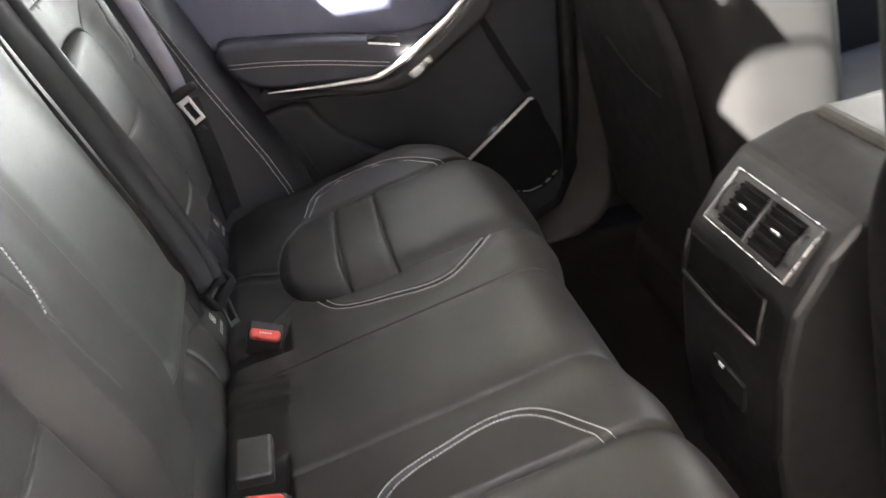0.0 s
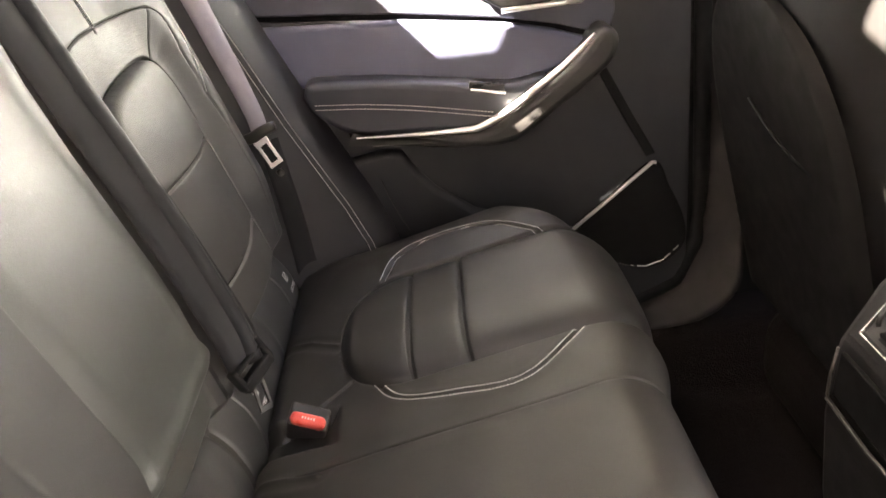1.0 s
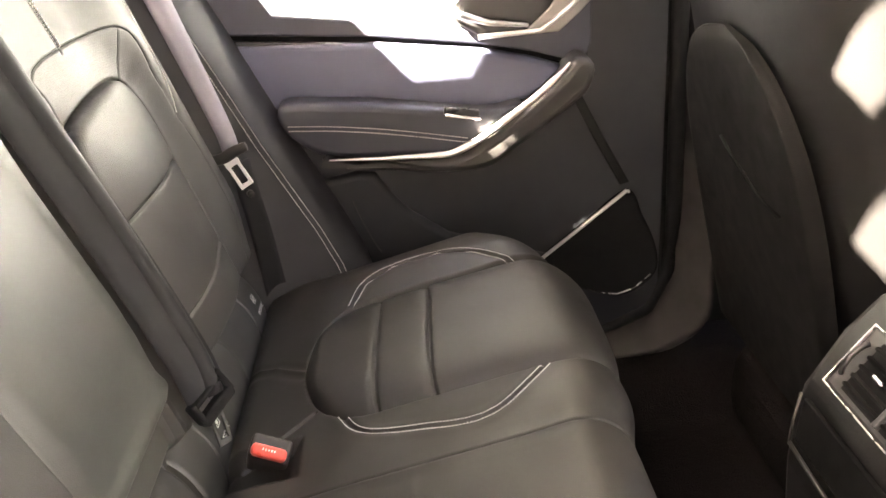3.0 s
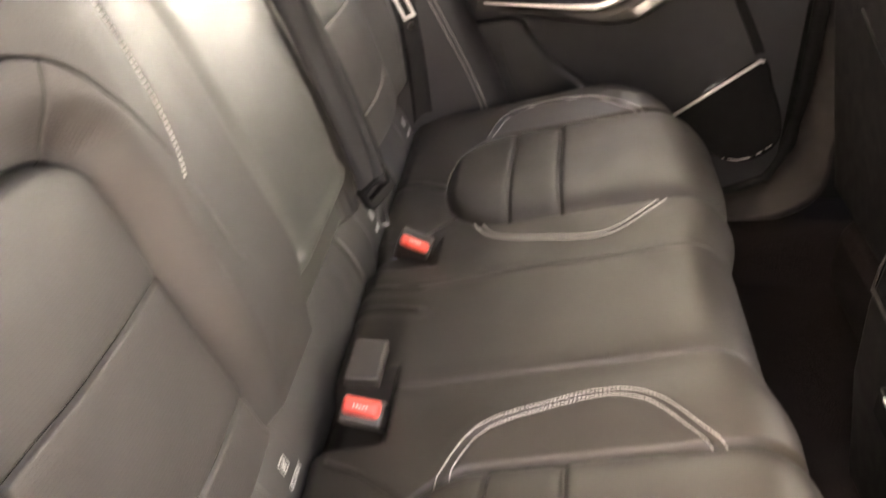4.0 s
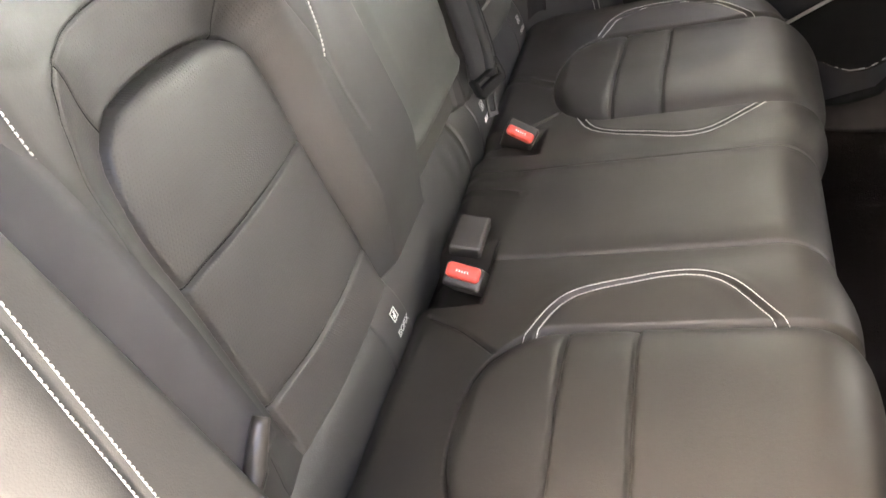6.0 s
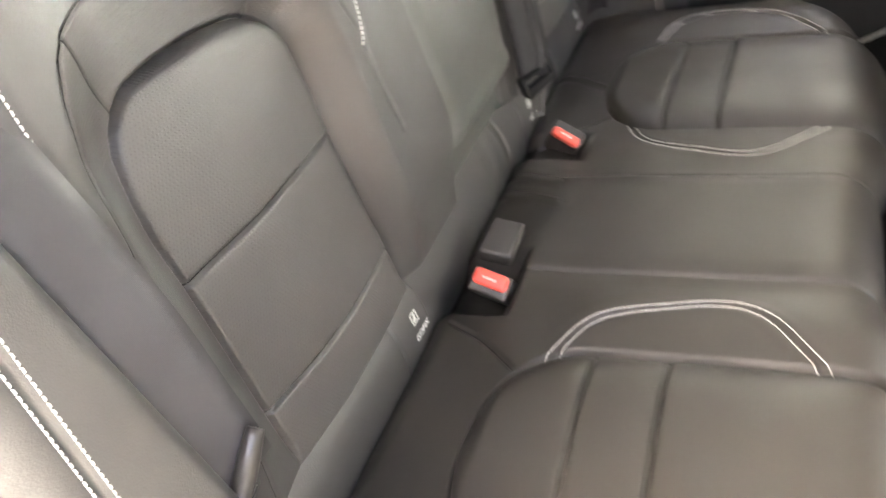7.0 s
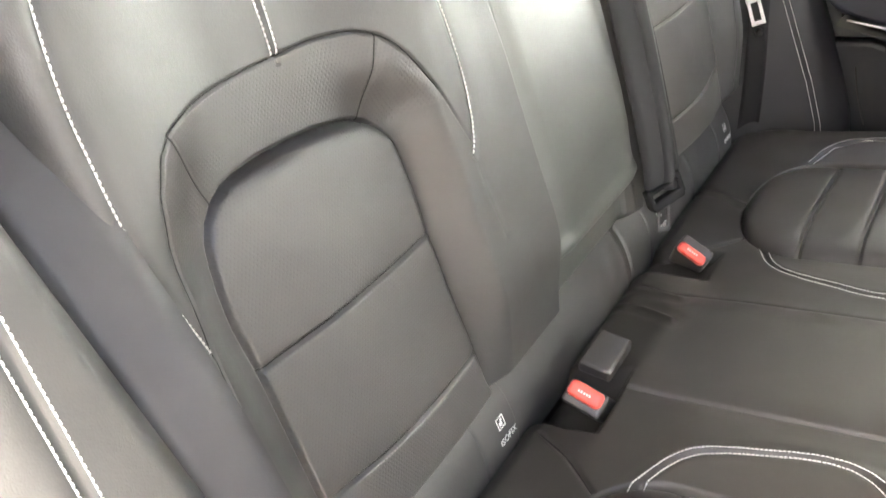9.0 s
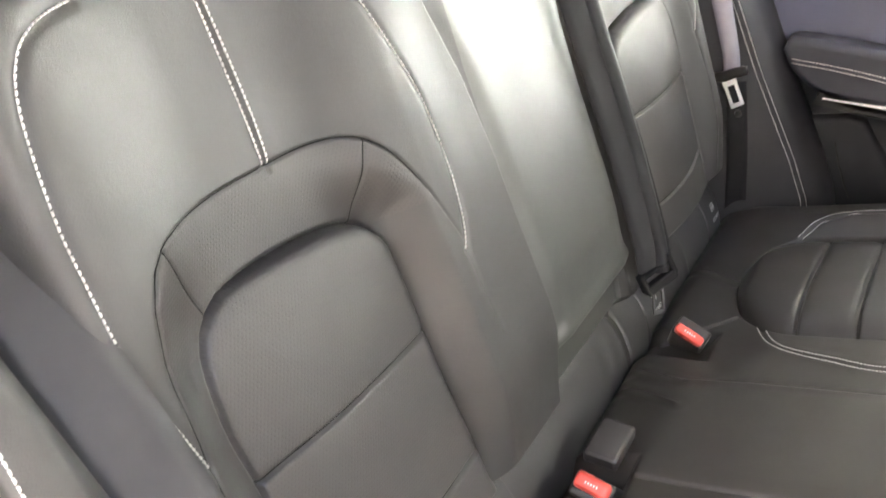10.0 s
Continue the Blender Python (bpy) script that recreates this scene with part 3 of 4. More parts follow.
rows = [[roll_at(a, y, -0.002 + 0.0012 * math.sin(110 * (y - 0.10) + a / 18)) for a in np.linspace(-5, 75, 30)] for y in np.linspace(0.104, 0.124, 12)]
part("puckered_fold", sheet("puckered_fold", np.array(rows), None, False), SEAT_LEATHER, seat, "puckered leather fold between the two rolls")


def words(text, size, m, depth=0.0002):
    c = bpy.data.curves.new("words", "FONT")
    c.body, c.size, c.extrude, c.align_x, c.align_y = text, size, depth, "CENTER", "CENTER"
    ob = new("words", c)
    bpy.context.view_layer.update()
    me = bpy.data.meshes.new_from_object(ob.evaluated_get(bpy.context.evaluated_depsgraph_get()))
    bpy.data.objects.remove(ob)
    me.transform(m)
    return me


def isofix_tab(y):
    rows = []
    for u in np.linspace(-0.031, 0.031, 30):
        g = 0.0018 - 0.003 * float(smooth01((abs(u) - 0.0285) / 0.0025))
        rows.append([roll_at(a, y + u, g) for a in np.linspace(-4, 70, 30)])
    tab = part("isofix_tab", sheet("isofix_tab", np.array(rows), None, False), LEATHER, seat, "folded leather flap with a printed child seat mark")
    # print faces forward and up on the roll
    def on(a, dy):
        t = Vector((-ROLL[2] * math.sin(radians(a)), 0, ROLL[3] * math.cos(radians(a)))).normalized()
        right = Vector((0, 1, 0))
        m = Matrix((right, t, right.cross(t))).transposed().to_4x4()
        m.translation = roll_at(a, y + dy, 0.0022)
        return m
    part("writing", words("ISOFIX", 0.0098, on(23, 0.012)), PRINT, tab, "white printed word")
    bm = bmesh.new()
    for cx, cz, w, h in ((0, 0.008, 0.016, 0.0014), (0, -0.008, 0.016, 0.0014), (-0.008, 0, 0.0014, 0.0174), (0.008, 0, 0.0014, 0.0174), (-0.001, -0.002, 0.007, 0.006), (0.002, 0.003, 0.004, 0.004)):
        box(bm, (cx, cz, 0), (w, h, 0.0004))
    bm.transform(on(36, 0.007) @ Matrix.Diagonal((0.68, 0.68, 1, 1)))
    part("pictogram", bm, PRINT, tab, "white printed child seat pictogram")


for y in (-0.49, -0.21, 0.21, 0.49):
    isofix_tab(y)

# ---- side wings between backrest and doors ----
WING = [(0.125, -0.06), (0.105, 0.02), (0.080, 0.08), (0.015, 0.21), (-0.030, 0.312), (-0.080, 0.42), (-0.14, 0.55)]


def wing_place(side, Yst, slope):
    zs, xs = np.array([p[1] for p in WING]), np.array([p[0] for p in WING])
    def place(u, z):
        """u: distance across the wing from its inner edge, the seam at 0.085."""
        u, z = np.asarray(u, float), np.asarray(z, float)
        k = u - 0.085
        if side > 0:
            x = np.interp(z, zs, xs) + np.where(k < 0, slope * k, 0.62 * k) - 24.0 * np.clip(-k - 0.055, 0, 1) ** 2 - 3.0 * np.clip(k, 0, 1) ** 2
        else:
            # this side lies nearly flat, then rolls back behind the belt
            seam = -0.006 - 0.29 * (z - 0.225)
            edge = -0.0565 + 0.22 * (z - 0.30)
            x = seam - 0.10 * np.minimum(k, 0) - 45.0 * np.clip(edge + 0.010 - k, 0, 1) ** 2 + 0.10 * np.clip(k, 0, 1) - 7.0 * np.clip(k, 0, 1) ** 2
        Y = Yst + 0.70 * k
        x = x + 0.7 * groove(np.abs(k), 0.0026, 0.0035)
        P = np.stack([x, CENTRE + side * Y, z], -1)
        n = np.stack([np.full_like(x, 0.78 if side < 0 else 0.68), np.full_like(x, -0.62 * side if side > 0 else 0.42), np.full_like(x, 0.30)], -1)
        return P, n
    return place


for side, Yst, slope in ((-1, 0.576, 0.8), (1, 0.592, 1.5)):
    wing = thing("side_bolster", "dark leather side bolster with a double row of pale stitching", "seat bolster", (0.0, CENTRE + side * 0.58, -0.06), "side bolsters")
    U, Z = np.meshgrid(np.linspace(-0.07 if side < 0 else -0.03, 0.20, 100), np.linspace(-0.08, 0.60, 120), indexing="ij")
    P, _ = wing_place(side, Yst, slope)(U, Z)
    skin = part("cover", sheet("cover", P, None, side > 0), LEATHER if side < 0 else WING_LEATHER, wing)
    for u in ((0.079, 0.091) if side < 0 else (0.0815, 0.0885)):
        line = [(u, z) for z in np.linspace(0.0, 0.58, 30)]
        part("stitching", stitches(wing_place(side, Yst, slope), line, 0.0040, 0.0032, 0.00064), THREAD, skin, "row of pale thread stitches", "stuff")

# ---- belts and buckles ----
belt = thing("middle_seat_belt", "black folded middle seat belt with its tongue plugged in", "seat belt", (0.01, 0.13, 0.06))
run = [(-0.146, 0.084, 0.60), (-0.113, 0.089, 0.50), (-0.073, 0.093, 0.39), (-0.031, 0.098, 0.275), (0.004, 0.103, 0.165), (0.015, 0.100, 0.124)]
wide = [(0.10, 1, 0.02), (0.15, 1, 0.02), (0.25, 1, 0.03), (0.40, 1, 0.06), (0.65, 1, 0.10), (0.7, 1, 0.10)]
part("strap", band([(x, y + 0.001, z) for x, y, z in run], wide, (0.047, 0.040), cupped=0.004), WEBBING, belt)
part("strap", band([(x + 0.005, y + 0.015, z) for x, y, z in run], wide, (0.034, 0.028), cupped=-0.005), WEBBING, belt, "second run of the folded belt")
part("strap", band([(x + 0.009, y + 0.026 - 0.004 * k, z) for k, (x, y, z) in enumerate(run)], wide, (0.024, 0.018), cupped=0.005), WEBBING, belt)
m = pose(0.020, 0.100, 0.122, 18, -18, -34)
bm = bmesh.new()
for cy, cz, sy, sz in ((0, 0.008, 0.040, 0.005), (0, -0.009, 0.044, 0.012), (-0.0205, 0.001, 0.007, 0.024), (0.0205, 0.003, 0.007, 0.028)):
    box(bm, (0, cy, cz), (0.012, sy, sz), (0, 0, 0), 0.003, 3)
bm.transform(m)
part("tongue_grip", bm, SEAL, belt, "black plastic slotted belt tongue grip")
bm = bmesh.new()
for cy, cz, sy, sz in ((-0.0062, -0.028, 0.0036, 0.032), (0.0062, -0.028, 0.0036, 0.032), (0, -0.014, 0.016, 0.010), (0, -0.042, 0.016, 0.006)):
    box(bm, (0, cy, cz), (0.0026, sy, sz), (0, 0, 0), 0.0008)
bm.transform(pose(0.020, 0.100, 0.122, -6, -18, -34))
part("tongue", bm, DULL_STEEL, belt, "steel slotted tongue")

belt = thing("outer_seat_belt", "seat belt with a pale lit-toned upper run, hanging with its steel tongue beside the backrest", "seat belt", (0.0, 0.57, 0.0))
# upper run in the lit tone, lower run in the dark one
part("strap", band([(-0.135, 0.575, 0.56), (-0.092, 0.568, 0.44), (-0.058, 0.562, 0.335), (-0.030, 0.557, 0.245), (-0.024, 0.555, 0.212)], [(0.75, 0.6, 0.1), (0.75, 0.6, 0.1), (0.8, 0.55, 0.1), (0.85, 0.4, 0.2), (0.85, 0.3, 0.45)], (0.037, 0.023), cupped=0.005, shift=0.004), LIT_WEBBING, belt)
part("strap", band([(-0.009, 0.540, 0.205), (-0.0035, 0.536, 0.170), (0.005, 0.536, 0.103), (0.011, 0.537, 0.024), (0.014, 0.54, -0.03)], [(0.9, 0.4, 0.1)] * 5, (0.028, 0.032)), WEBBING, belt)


def belt_tongue(owner, grip_at, along, out, reach, skew=0.0, mat=STEEL):
    """A curved grip along one way, with a slotted steel tongue sticking out of it."""
    along, out = Vector(along).normalized(), Vector(out)
    out = (out - along * along.dot(out)).normalized()
    flat = along.cross(out)
    m = Matrix((along, out, flat)).transposed().to_4x4()
    m.translation = grip_at
    pts = [(u, -0.0035 + 0.010 * (abs(u) / 0.028) ** 2 * (0.3 if u > 0 else -1.0), 0.002) for u in np.linspace(-0.029, 0.029, 15)]
    me = tube(pts, [0.0062 + 0.002 * math.cos(u * 54) for u in np.linspace(-0.029, 0.029, 15)], 14, flat=0.9)
    me.transform(m)
    grip = part("tongue_grip", me, BUCKLE, owner, "black plastic belt tongue grip")
    bm = bmesh.new()
    for du, dv, w, h in ((0, 0.007, 0.022, 0.010), (-0.0078, reach / 2 + 0.004, 0.0048, reach - 0.006), (0.0078, reach / 2 + 0.004, 0.0048, reach - 0.006), (0, reach - 0.001, 0.0204, 0.006)):
        box(bm, (du, dv, 0.001), (w, h, 0.0026), (0, 0, 0), 0.0009)
    bm.transform(m @ pose(0, 0, 0, 0, 0, skew))
    part("tongue", bm, mat, owner, "bright steel slotted tongue")
    return grip


belt_tongue(belt, (-0.019, 0.527, 0.214), (0.043, -0.004, 0.025), (0.5, -0.25, -0.85), 0.042)
part("stop_button", tube([(-0.001, 0.536, 0.160), (0.002, 0.530, 0.160)], 0.005, 12), BUCKLE, belt)

belt = thing("outer_seat_belt", "dark grey seat belt lying beside the backrest by the open door", "seat belt", (0.0, -0.51, 0.05))
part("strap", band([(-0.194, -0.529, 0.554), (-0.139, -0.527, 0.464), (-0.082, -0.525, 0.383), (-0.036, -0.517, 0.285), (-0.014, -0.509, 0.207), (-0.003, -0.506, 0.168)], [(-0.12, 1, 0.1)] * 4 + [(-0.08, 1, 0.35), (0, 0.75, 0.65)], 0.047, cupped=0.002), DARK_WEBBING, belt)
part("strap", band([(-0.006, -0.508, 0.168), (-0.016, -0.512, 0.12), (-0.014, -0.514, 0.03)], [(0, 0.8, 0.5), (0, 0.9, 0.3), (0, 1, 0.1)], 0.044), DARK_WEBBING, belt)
belt_tongue(belt, (0.001, -0.508, 0.172), (0, 0.63, 0.77), (-0.15, 0.55, -0.60), 0.030, 40, DULL_STEEL)


def buckle(name, label, m, red=True, tall=0.017, mid=0.004):
    """A belt buckle lying along its own -y, its push button on that end."""
    b_ = thing(name, label, "seat belt buckle", m.translation, "belt buckles")
    bm = solid_box((0, 0.022, 0), (0.042, 0.056, 0.026) if red else (0.036, 0.054, 0.016), (0, 0, 0), 0.004, 3)
    bm.transform(m)
    part("housing", bm, BUCKLE, b_)
    if red:
        bm = solid_box((0, -0.006, mid), (0.037, 0.014, tall), (0, 0, 0), 0.0052, 4)
        bm.transform(m)
        button = part("push_button", bm, RED, b_, "red push button")
        for k in range(5):
            bm = solid_box((-0.006 + 0.003 * k, -0.0132, mid), (0.0014, 0.0003, 0.0024))
            bm.transform(m)
            part("print_mark", bm, PRINT, button)
    return b_


buckle("belt_buckle", "black belt buckle lying in the seat well", pose(0.034, -0.099, 0.022, 6, 0, -2), False)
buckle("belt_buckle", "black belt buckle with a red push button", pose(0.041, -0.138, 0.017, -48, 4, -8))
buckle("belt_buckle", "black belt buckle with a red push button", pose(0.051, 0.156, 0.018, -60, 20, -6), True, 0.013, -0.006)

# ---- the far door ----
door = thing("rear_door", "closed dark rear door with leather armrest and satin chrome trim", "car door", (0.25, 0.70, -0.2), "", "")
part("lower_panel", plate([(-0.06, -0.25), (0.60, -0.25), (0.605, 0.02), (0.605, 0.45), (0.492, 0.45), (0.488, 0.262), (0.457, 0.262), (0.33, 0.297), (0.19, 0.318), (-0.06, 0.345)], 0.6645, 0.05, 0.0015), PLASTIC, door, "dark grained lower door panel")
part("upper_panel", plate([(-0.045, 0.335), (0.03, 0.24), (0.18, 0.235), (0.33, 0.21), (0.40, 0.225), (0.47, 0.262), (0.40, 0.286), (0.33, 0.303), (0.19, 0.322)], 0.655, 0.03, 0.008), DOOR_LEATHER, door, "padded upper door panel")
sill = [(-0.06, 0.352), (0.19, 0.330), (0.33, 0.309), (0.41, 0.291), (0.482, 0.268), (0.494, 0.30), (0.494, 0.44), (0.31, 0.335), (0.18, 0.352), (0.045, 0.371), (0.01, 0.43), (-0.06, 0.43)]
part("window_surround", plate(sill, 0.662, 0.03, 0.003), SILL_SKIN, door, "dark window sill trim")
part("groove", plate([(-0.06, 0.343), (0.19, 0.321), (0.33, 0.300), (0.40, 0.283), (0.47, 0.262), (0.47, 0.27), (0.40, 0.292), (0.33, 0.31), (0.19, 0.332), (-0.06, 0.354)], 0.672, 0.02, 0), SEAL, door)
arm = part("armrest", plate([(0.037, 0.236), (0.050, 0.256), (0.12, 0.252), (0.19, 0.244), (0.33, 0.222), (0.385, 0.228), (0.36, 0.205), (0.325, 0.182), (0.285, 0.163), (0.21, 0.166), (0.105, 0.174), (0.055, 0.205)], 0.612, 0.05, 0.011, 90), ARM_LEATHER, door, "padded armrest with double stitching")


def arm_place(x, z):
    x, z = np.asarray(x, float), np.asarray(z, float)
    return np.stack([x, np.full_like(x, 0.6118), z], -1), np.stack([0 * x, 0 * x - 1, 0 * x], -1)


for off in (0.0, -0.0065):
    part("stitching", stitches(arm_place, [(0.052, 0.226 + off), (0.12, 0.220 + off), (0.20, 0.208 + off), (0.305, 0.187 + off)], 0.0048, 0.0038, 0.0007), THREAD, arm, "row of pale thread stitches", "stuff")
part("door_pull", plate([(0.088, 0.178), (0.127, 0.155), (0.19, 0.148), (0.257, 0.138), (0.331, 0.140), (0.382, 0.171), (0.43, 0.204), (0.475, 0.238), (0.488, 0.268), (0.480, 0.286), (0.462, 0.288), (0.44, 0.262), (0.393, 0.222), (0.326, 0.18), (0.284, 0.161), (0.211, 0.164), (0.106, 0.172)], 0.606, 0.065, 0.011, 110), GUNMETAL, door, "dark curved door pull")
c, _ = curve_through([(0.104, 0.174), (0.16, 0.171), (0.211, 0.169), (0.255, 0.168), (0.284, 0.170), (0.326, 0.190), (0.393, 0.234), (0.430, 0.264), (0.452, 0.284)], 80)
w = np.interp(np.linspace(0, 1, 80), [0, 0.3, 0.5, 0.9, 1], [0.0010, 0.0035, 0.0055, 0.0048, 0.002])
part("chrome_trim", tube([(x, 0.604, z) for x, z in c], w, 12, flat=1.0), TRIM, door, "satin chrome trim strip")
switch = part("window_switch", plate([(0.272, 0.226), (0.322, 0.216), (0.322, 0.226), (0.274, 0.236)], 0.607, 0.012, 0.002), GLOSS, door, "window switch")
part("switch_edge", tube([(0.274, 0.605, 0.225), (0.323, 0.605, 0.215)], 0.0018, 8), TRIM, switch, "bright switch edge")
part("pocket_panel", plate([(0.05, -0.25), (0.05, 0.12), (0.14, 0.135), (0.165, 0.13), (0.185, 0.098), (0.211, 0.066), (0.268, 0.023), (0.33, 0.0), (0.42, -0.03), (0.42, -0.25)], 0.650, 0.04, 0.010), PLASTIC, door, "moulded door pocket")
# crease drawn as a raised dark strip, its shade in the colour
part("crease_shade", plate([(0.464, 0.222), (0.480, 0.220), (0.515, 0.15), (0.553, 0.078), (0.538, 0.074), (0.498, 0.15)], 0.6615, 0.01, 0.003), SHADE, door)
grille = part("speaker_grille", plate([(0.40, -0.045), (0.47, 0.008), (0.548, 0.066), (0.575, 0.02), (0.596, -0.03), (0.600, -0.075), (0.575, -0.105), (0.534, -0.118), (0.479, -0.10), (0.43, -0.075)], 0.656, 0.03, 0.006, 70), SEAL, door, "black speaker cover")
part("chrome_bar", tube([(0.395, 0.652, -0.047), (0.47, 0.652, 0.010), (0.545, 0.652, 0.068), (0.550, 0.653, 0.066)], 0.0030, 8), TRIM, grille, "slim chrome bar")
part("chrome_bar", tube([(0.485, 0.654, -0.097), (0.505, 0.654, -0.106), (0.534, 0.654, -0.111), (0.562, 0.654, -0.103), (0.588, 0.654, -0.080)], 0.0010, 6), CHROME, grille, "slim chrome line")
bezel = part("handle_bezel", plate([(0.285, 0.352), (0.33, 0.322), (0.42, 0.322), (0.50, 0.40), (0.50, 0.44), (0.38, 0.44)], 0.656, 0.03, 0.004), GLOSS, door, "dark door handle recess")
part("handle", tube([(0.292, 0.648, 0.357), (0.31, 0.640, 0.353), (0.345, 0.640, 0.341), (0.40, 0.642, 0.333)], [0.004, 0.008, 0.006, 0.004], 12, flat=0.7), TRIM, bezel, "chrome door handle")
part("chrome_trim", tube([(0.33, 0.653, 0.320), (0.42, 0.653, 0.322), (0.46, 0.653, 0.35), (0.52, 0.653, 0.41)], 0.004, 10), TRIM, bezel, "chrome handle surround")
part("mesh_trim", plate([(0.392, 0.318), (0.445, 0.318), (0.475, 0.342), (0.545, 0.412), (0.545, 0.44), (0.492, 0.44), (0.432, 0.352)], 0.6525, 0.02, 0.003), MESH_TRIM, bezel, "bright ribbed metal trim beside the handle")
pane = part("window_pane", solid_box((0.18, 0.70, 0.58), (0.62, 0.004, 0.50), (0, 0, 0)), GLASS, door, "clear window glass")
pane.visible_shadow = False
part("door_seal", tube([(0.622, 0.67, 0.75), (0.625, 0.672, 0.3), (0.628, 0.672, 0.0), (0.622, 0.672, -0.08), (0.59, 0.672, -0.15), (0.50, 0.672, -0.19), (0.3, 0.672, -0.21)], 0.013, 10), SEAL, door, "black rubber door seal")

part("trim_line", tube([(0.128, 0.646, 0.092), (0.140, 0.645, 0.055), (0.152, 0.645, 0.025), (0.162, 0.645, 0.005)], 0.0011, 6), GUNMETAL, door, "thin grey seal line")

# ---- pillars, roof, rear ----
def shell_piece(name, label, bm, mat=MATTE):
    return tagged(part(name, bm, mat, None), label, "car body", "", "structure")


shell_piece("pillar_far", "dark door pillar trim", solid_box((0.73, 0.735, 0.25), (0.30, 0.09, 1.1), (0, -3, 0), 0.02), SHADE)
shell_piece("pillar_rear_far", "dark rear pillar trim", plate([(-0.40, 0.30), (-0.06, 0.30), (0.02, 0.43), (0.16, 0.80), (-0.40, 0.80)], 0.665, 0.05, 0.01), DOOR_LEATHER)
shell_piece("pillar_rear_near", "dark rear pillar trim", plate([(-0.50, 0.20), (-0.22, 0.20), (-0.14, 0.85), (-0.50, 0.85)], -0.72, 0.04, 0.01))
for side in (-1, 1):
    shell_piece("wall_side", "dark carpeted body side behind the seat", solid_box((-0.24, CENTRE + side * 0.60, 0.08), (0.30, 0.16, 0.74), (0, -18, 0), 0.02), CARPET)
# unseen near door and pillar, added to keep light off the front seats
shell_piece("front_light_block", "dark front door", solid_box((1.22, -0.74, 0.27), (1.0, 0.06, 1.16), (0, 0, 0), 0.02))
shell_piece("pillar_light_block", "dark door pillar trim", solid_box((0.76, -0.74, 0.25), (0.14, 0.08, 1.2), (0, -3, 0), 0.02))
shell_piece("sill_far", "dark carpeted door sill", solid_box((0.75, 0.72, -0.30), (1.9, 0.22, 0.17), (0, 0, 0), 0.06, 6), CARPET)
# trim that sweeps from the sill up into the pillar
outer, _ = curve_through([(0.20, 0.69, -0.205), (0.45, 0.69, -0.197), (0.535, 0.69, -0.187), (0.585, 0.69, -0.160), (0.610, 0.69, -0.110), (0.622, 0.69, -0.03), (0.630, 0.69, 0.2), (0.632, 0.69, 0.5)], 70)
inner, _ = curve_through([(0.20, 0.60, -0.200), (0.45, 0.60, -0.198), (0.57, 0.60, -0.196), (0.63, 0.60, -0.178), (0.664, 0.60, -0.148), (0.674, 0.60, -0.115), (0.672, 0.60, -0.07), (0.680, 0.61, 0.0), (0.700, 0.63, 0.2), (0.715, 0.65, 0.5)], 70)
rows = [[o + (i_ - o) * t + np.array((-0.006, 0, 0.012)) * math.sin(math.pi * t) for t in np.linspace(0, 1, 12)] + [i_ + np.array((0.002, 0.012, -0.012)), i_ + np.array((0.006, 0.05, -0.03))] for o, i_ in zip(outer, inner)]
shell_piece("sill_trim", "brown moulded sill trim sweeping up into the door pillar", sheet("sill_trim", np.array(rows), None, False), SILL)
shell_piece("sill_near", "dark plastic door sill", solid_box((0.75, -0.74, -0.26), (1.9, 0.10, 0.14), (0, 0, 0), 0.03))
shell_piece("wall_rear", "dark load space cover behind the seat", solid_box((-0.45, 0, 0.25), (0.04, 1.5, 1.1), (0, 0, 0), 0.01), CARPET)
shell_piece("parcel_shelf", "dark parcel shelf", solid_box((-0.32, 0, 0.50), (0.26, 1.3, 0.02), (0, 0, 0), 0.005), CARPET)
# roof, with unseen holes added where the sun must reach the lit patches
def roof_plates():
    """Roof slab in strips that leave the openings free: (x0, x1, y0, y1) each."""
    holes = [(-0.275, -0.192, 0.411, 0.52), (-0.262, -0.250, 0.318, 0.322), (-0.254, -0.232, 0.320, 0.327), (-0.246, -0.208, 0.326, 0.334),
             (0.065, 0.33, -0.168, -0.103), (0.170, 0.300, -0.066, -0.030), (0.205, 0.36, -0.100, -0.072)]
    # slanted edge of the door patch's hole, cut in steps
    holes += [(-0.192 + 0.006 * k, -0.186 + 0.006 * k, 0.4115 + 0.0017 * k, 0.52) for k in range(12)]
    xs = sorted({-0.50, 1.30, *[v for h in holes for v in h[:2]]})
    ys = sorted({-0.79, 0.68, *[v for h in holes for v in h[2:]]})
    bm = bmesh.new()
    for x0, x1 in zip(xs[:-1], xs[1:]):
        for y0, y1 in zip(ys[:-1], ys[1:]):
            cx, cy = (x0 + x1) / 2, (y0 + y1) / 2
            if not any(h[0] < cx < h[1] and h[2] < cy < h[3] for h in holes):
                box(bm, (cx, cy, 0.86), (x1 - x0, y1 - y0, 0.002))
    return bm


shell_piece("ceiling", "dark headlining with unseen openings added for sun patches", roof_plates(), LINING)
shell_piece("wall_front", "dark dashboard", solid_box((1.75, 0, 0.05), (0.3, 1.4, 0.7), (0, 0, 0), 0.08))
shell_piece("front_door_far", "dark front door", solid_box((1.2, 0.72, 0.05), (0.9, 0.06, 0.62), (0, 0, 0), 0.02), SHADE)

# unseen walls added round the car to steer daylight and reflections
shell_piece("wall_backdrop", "unseen beige wall added to shape light from the near side", solid_box((0.2, -2.4, 0.5), (14.0, 0.2, 2.6), (0, 0, 0), 0.01), NEAR_BACKDROP)

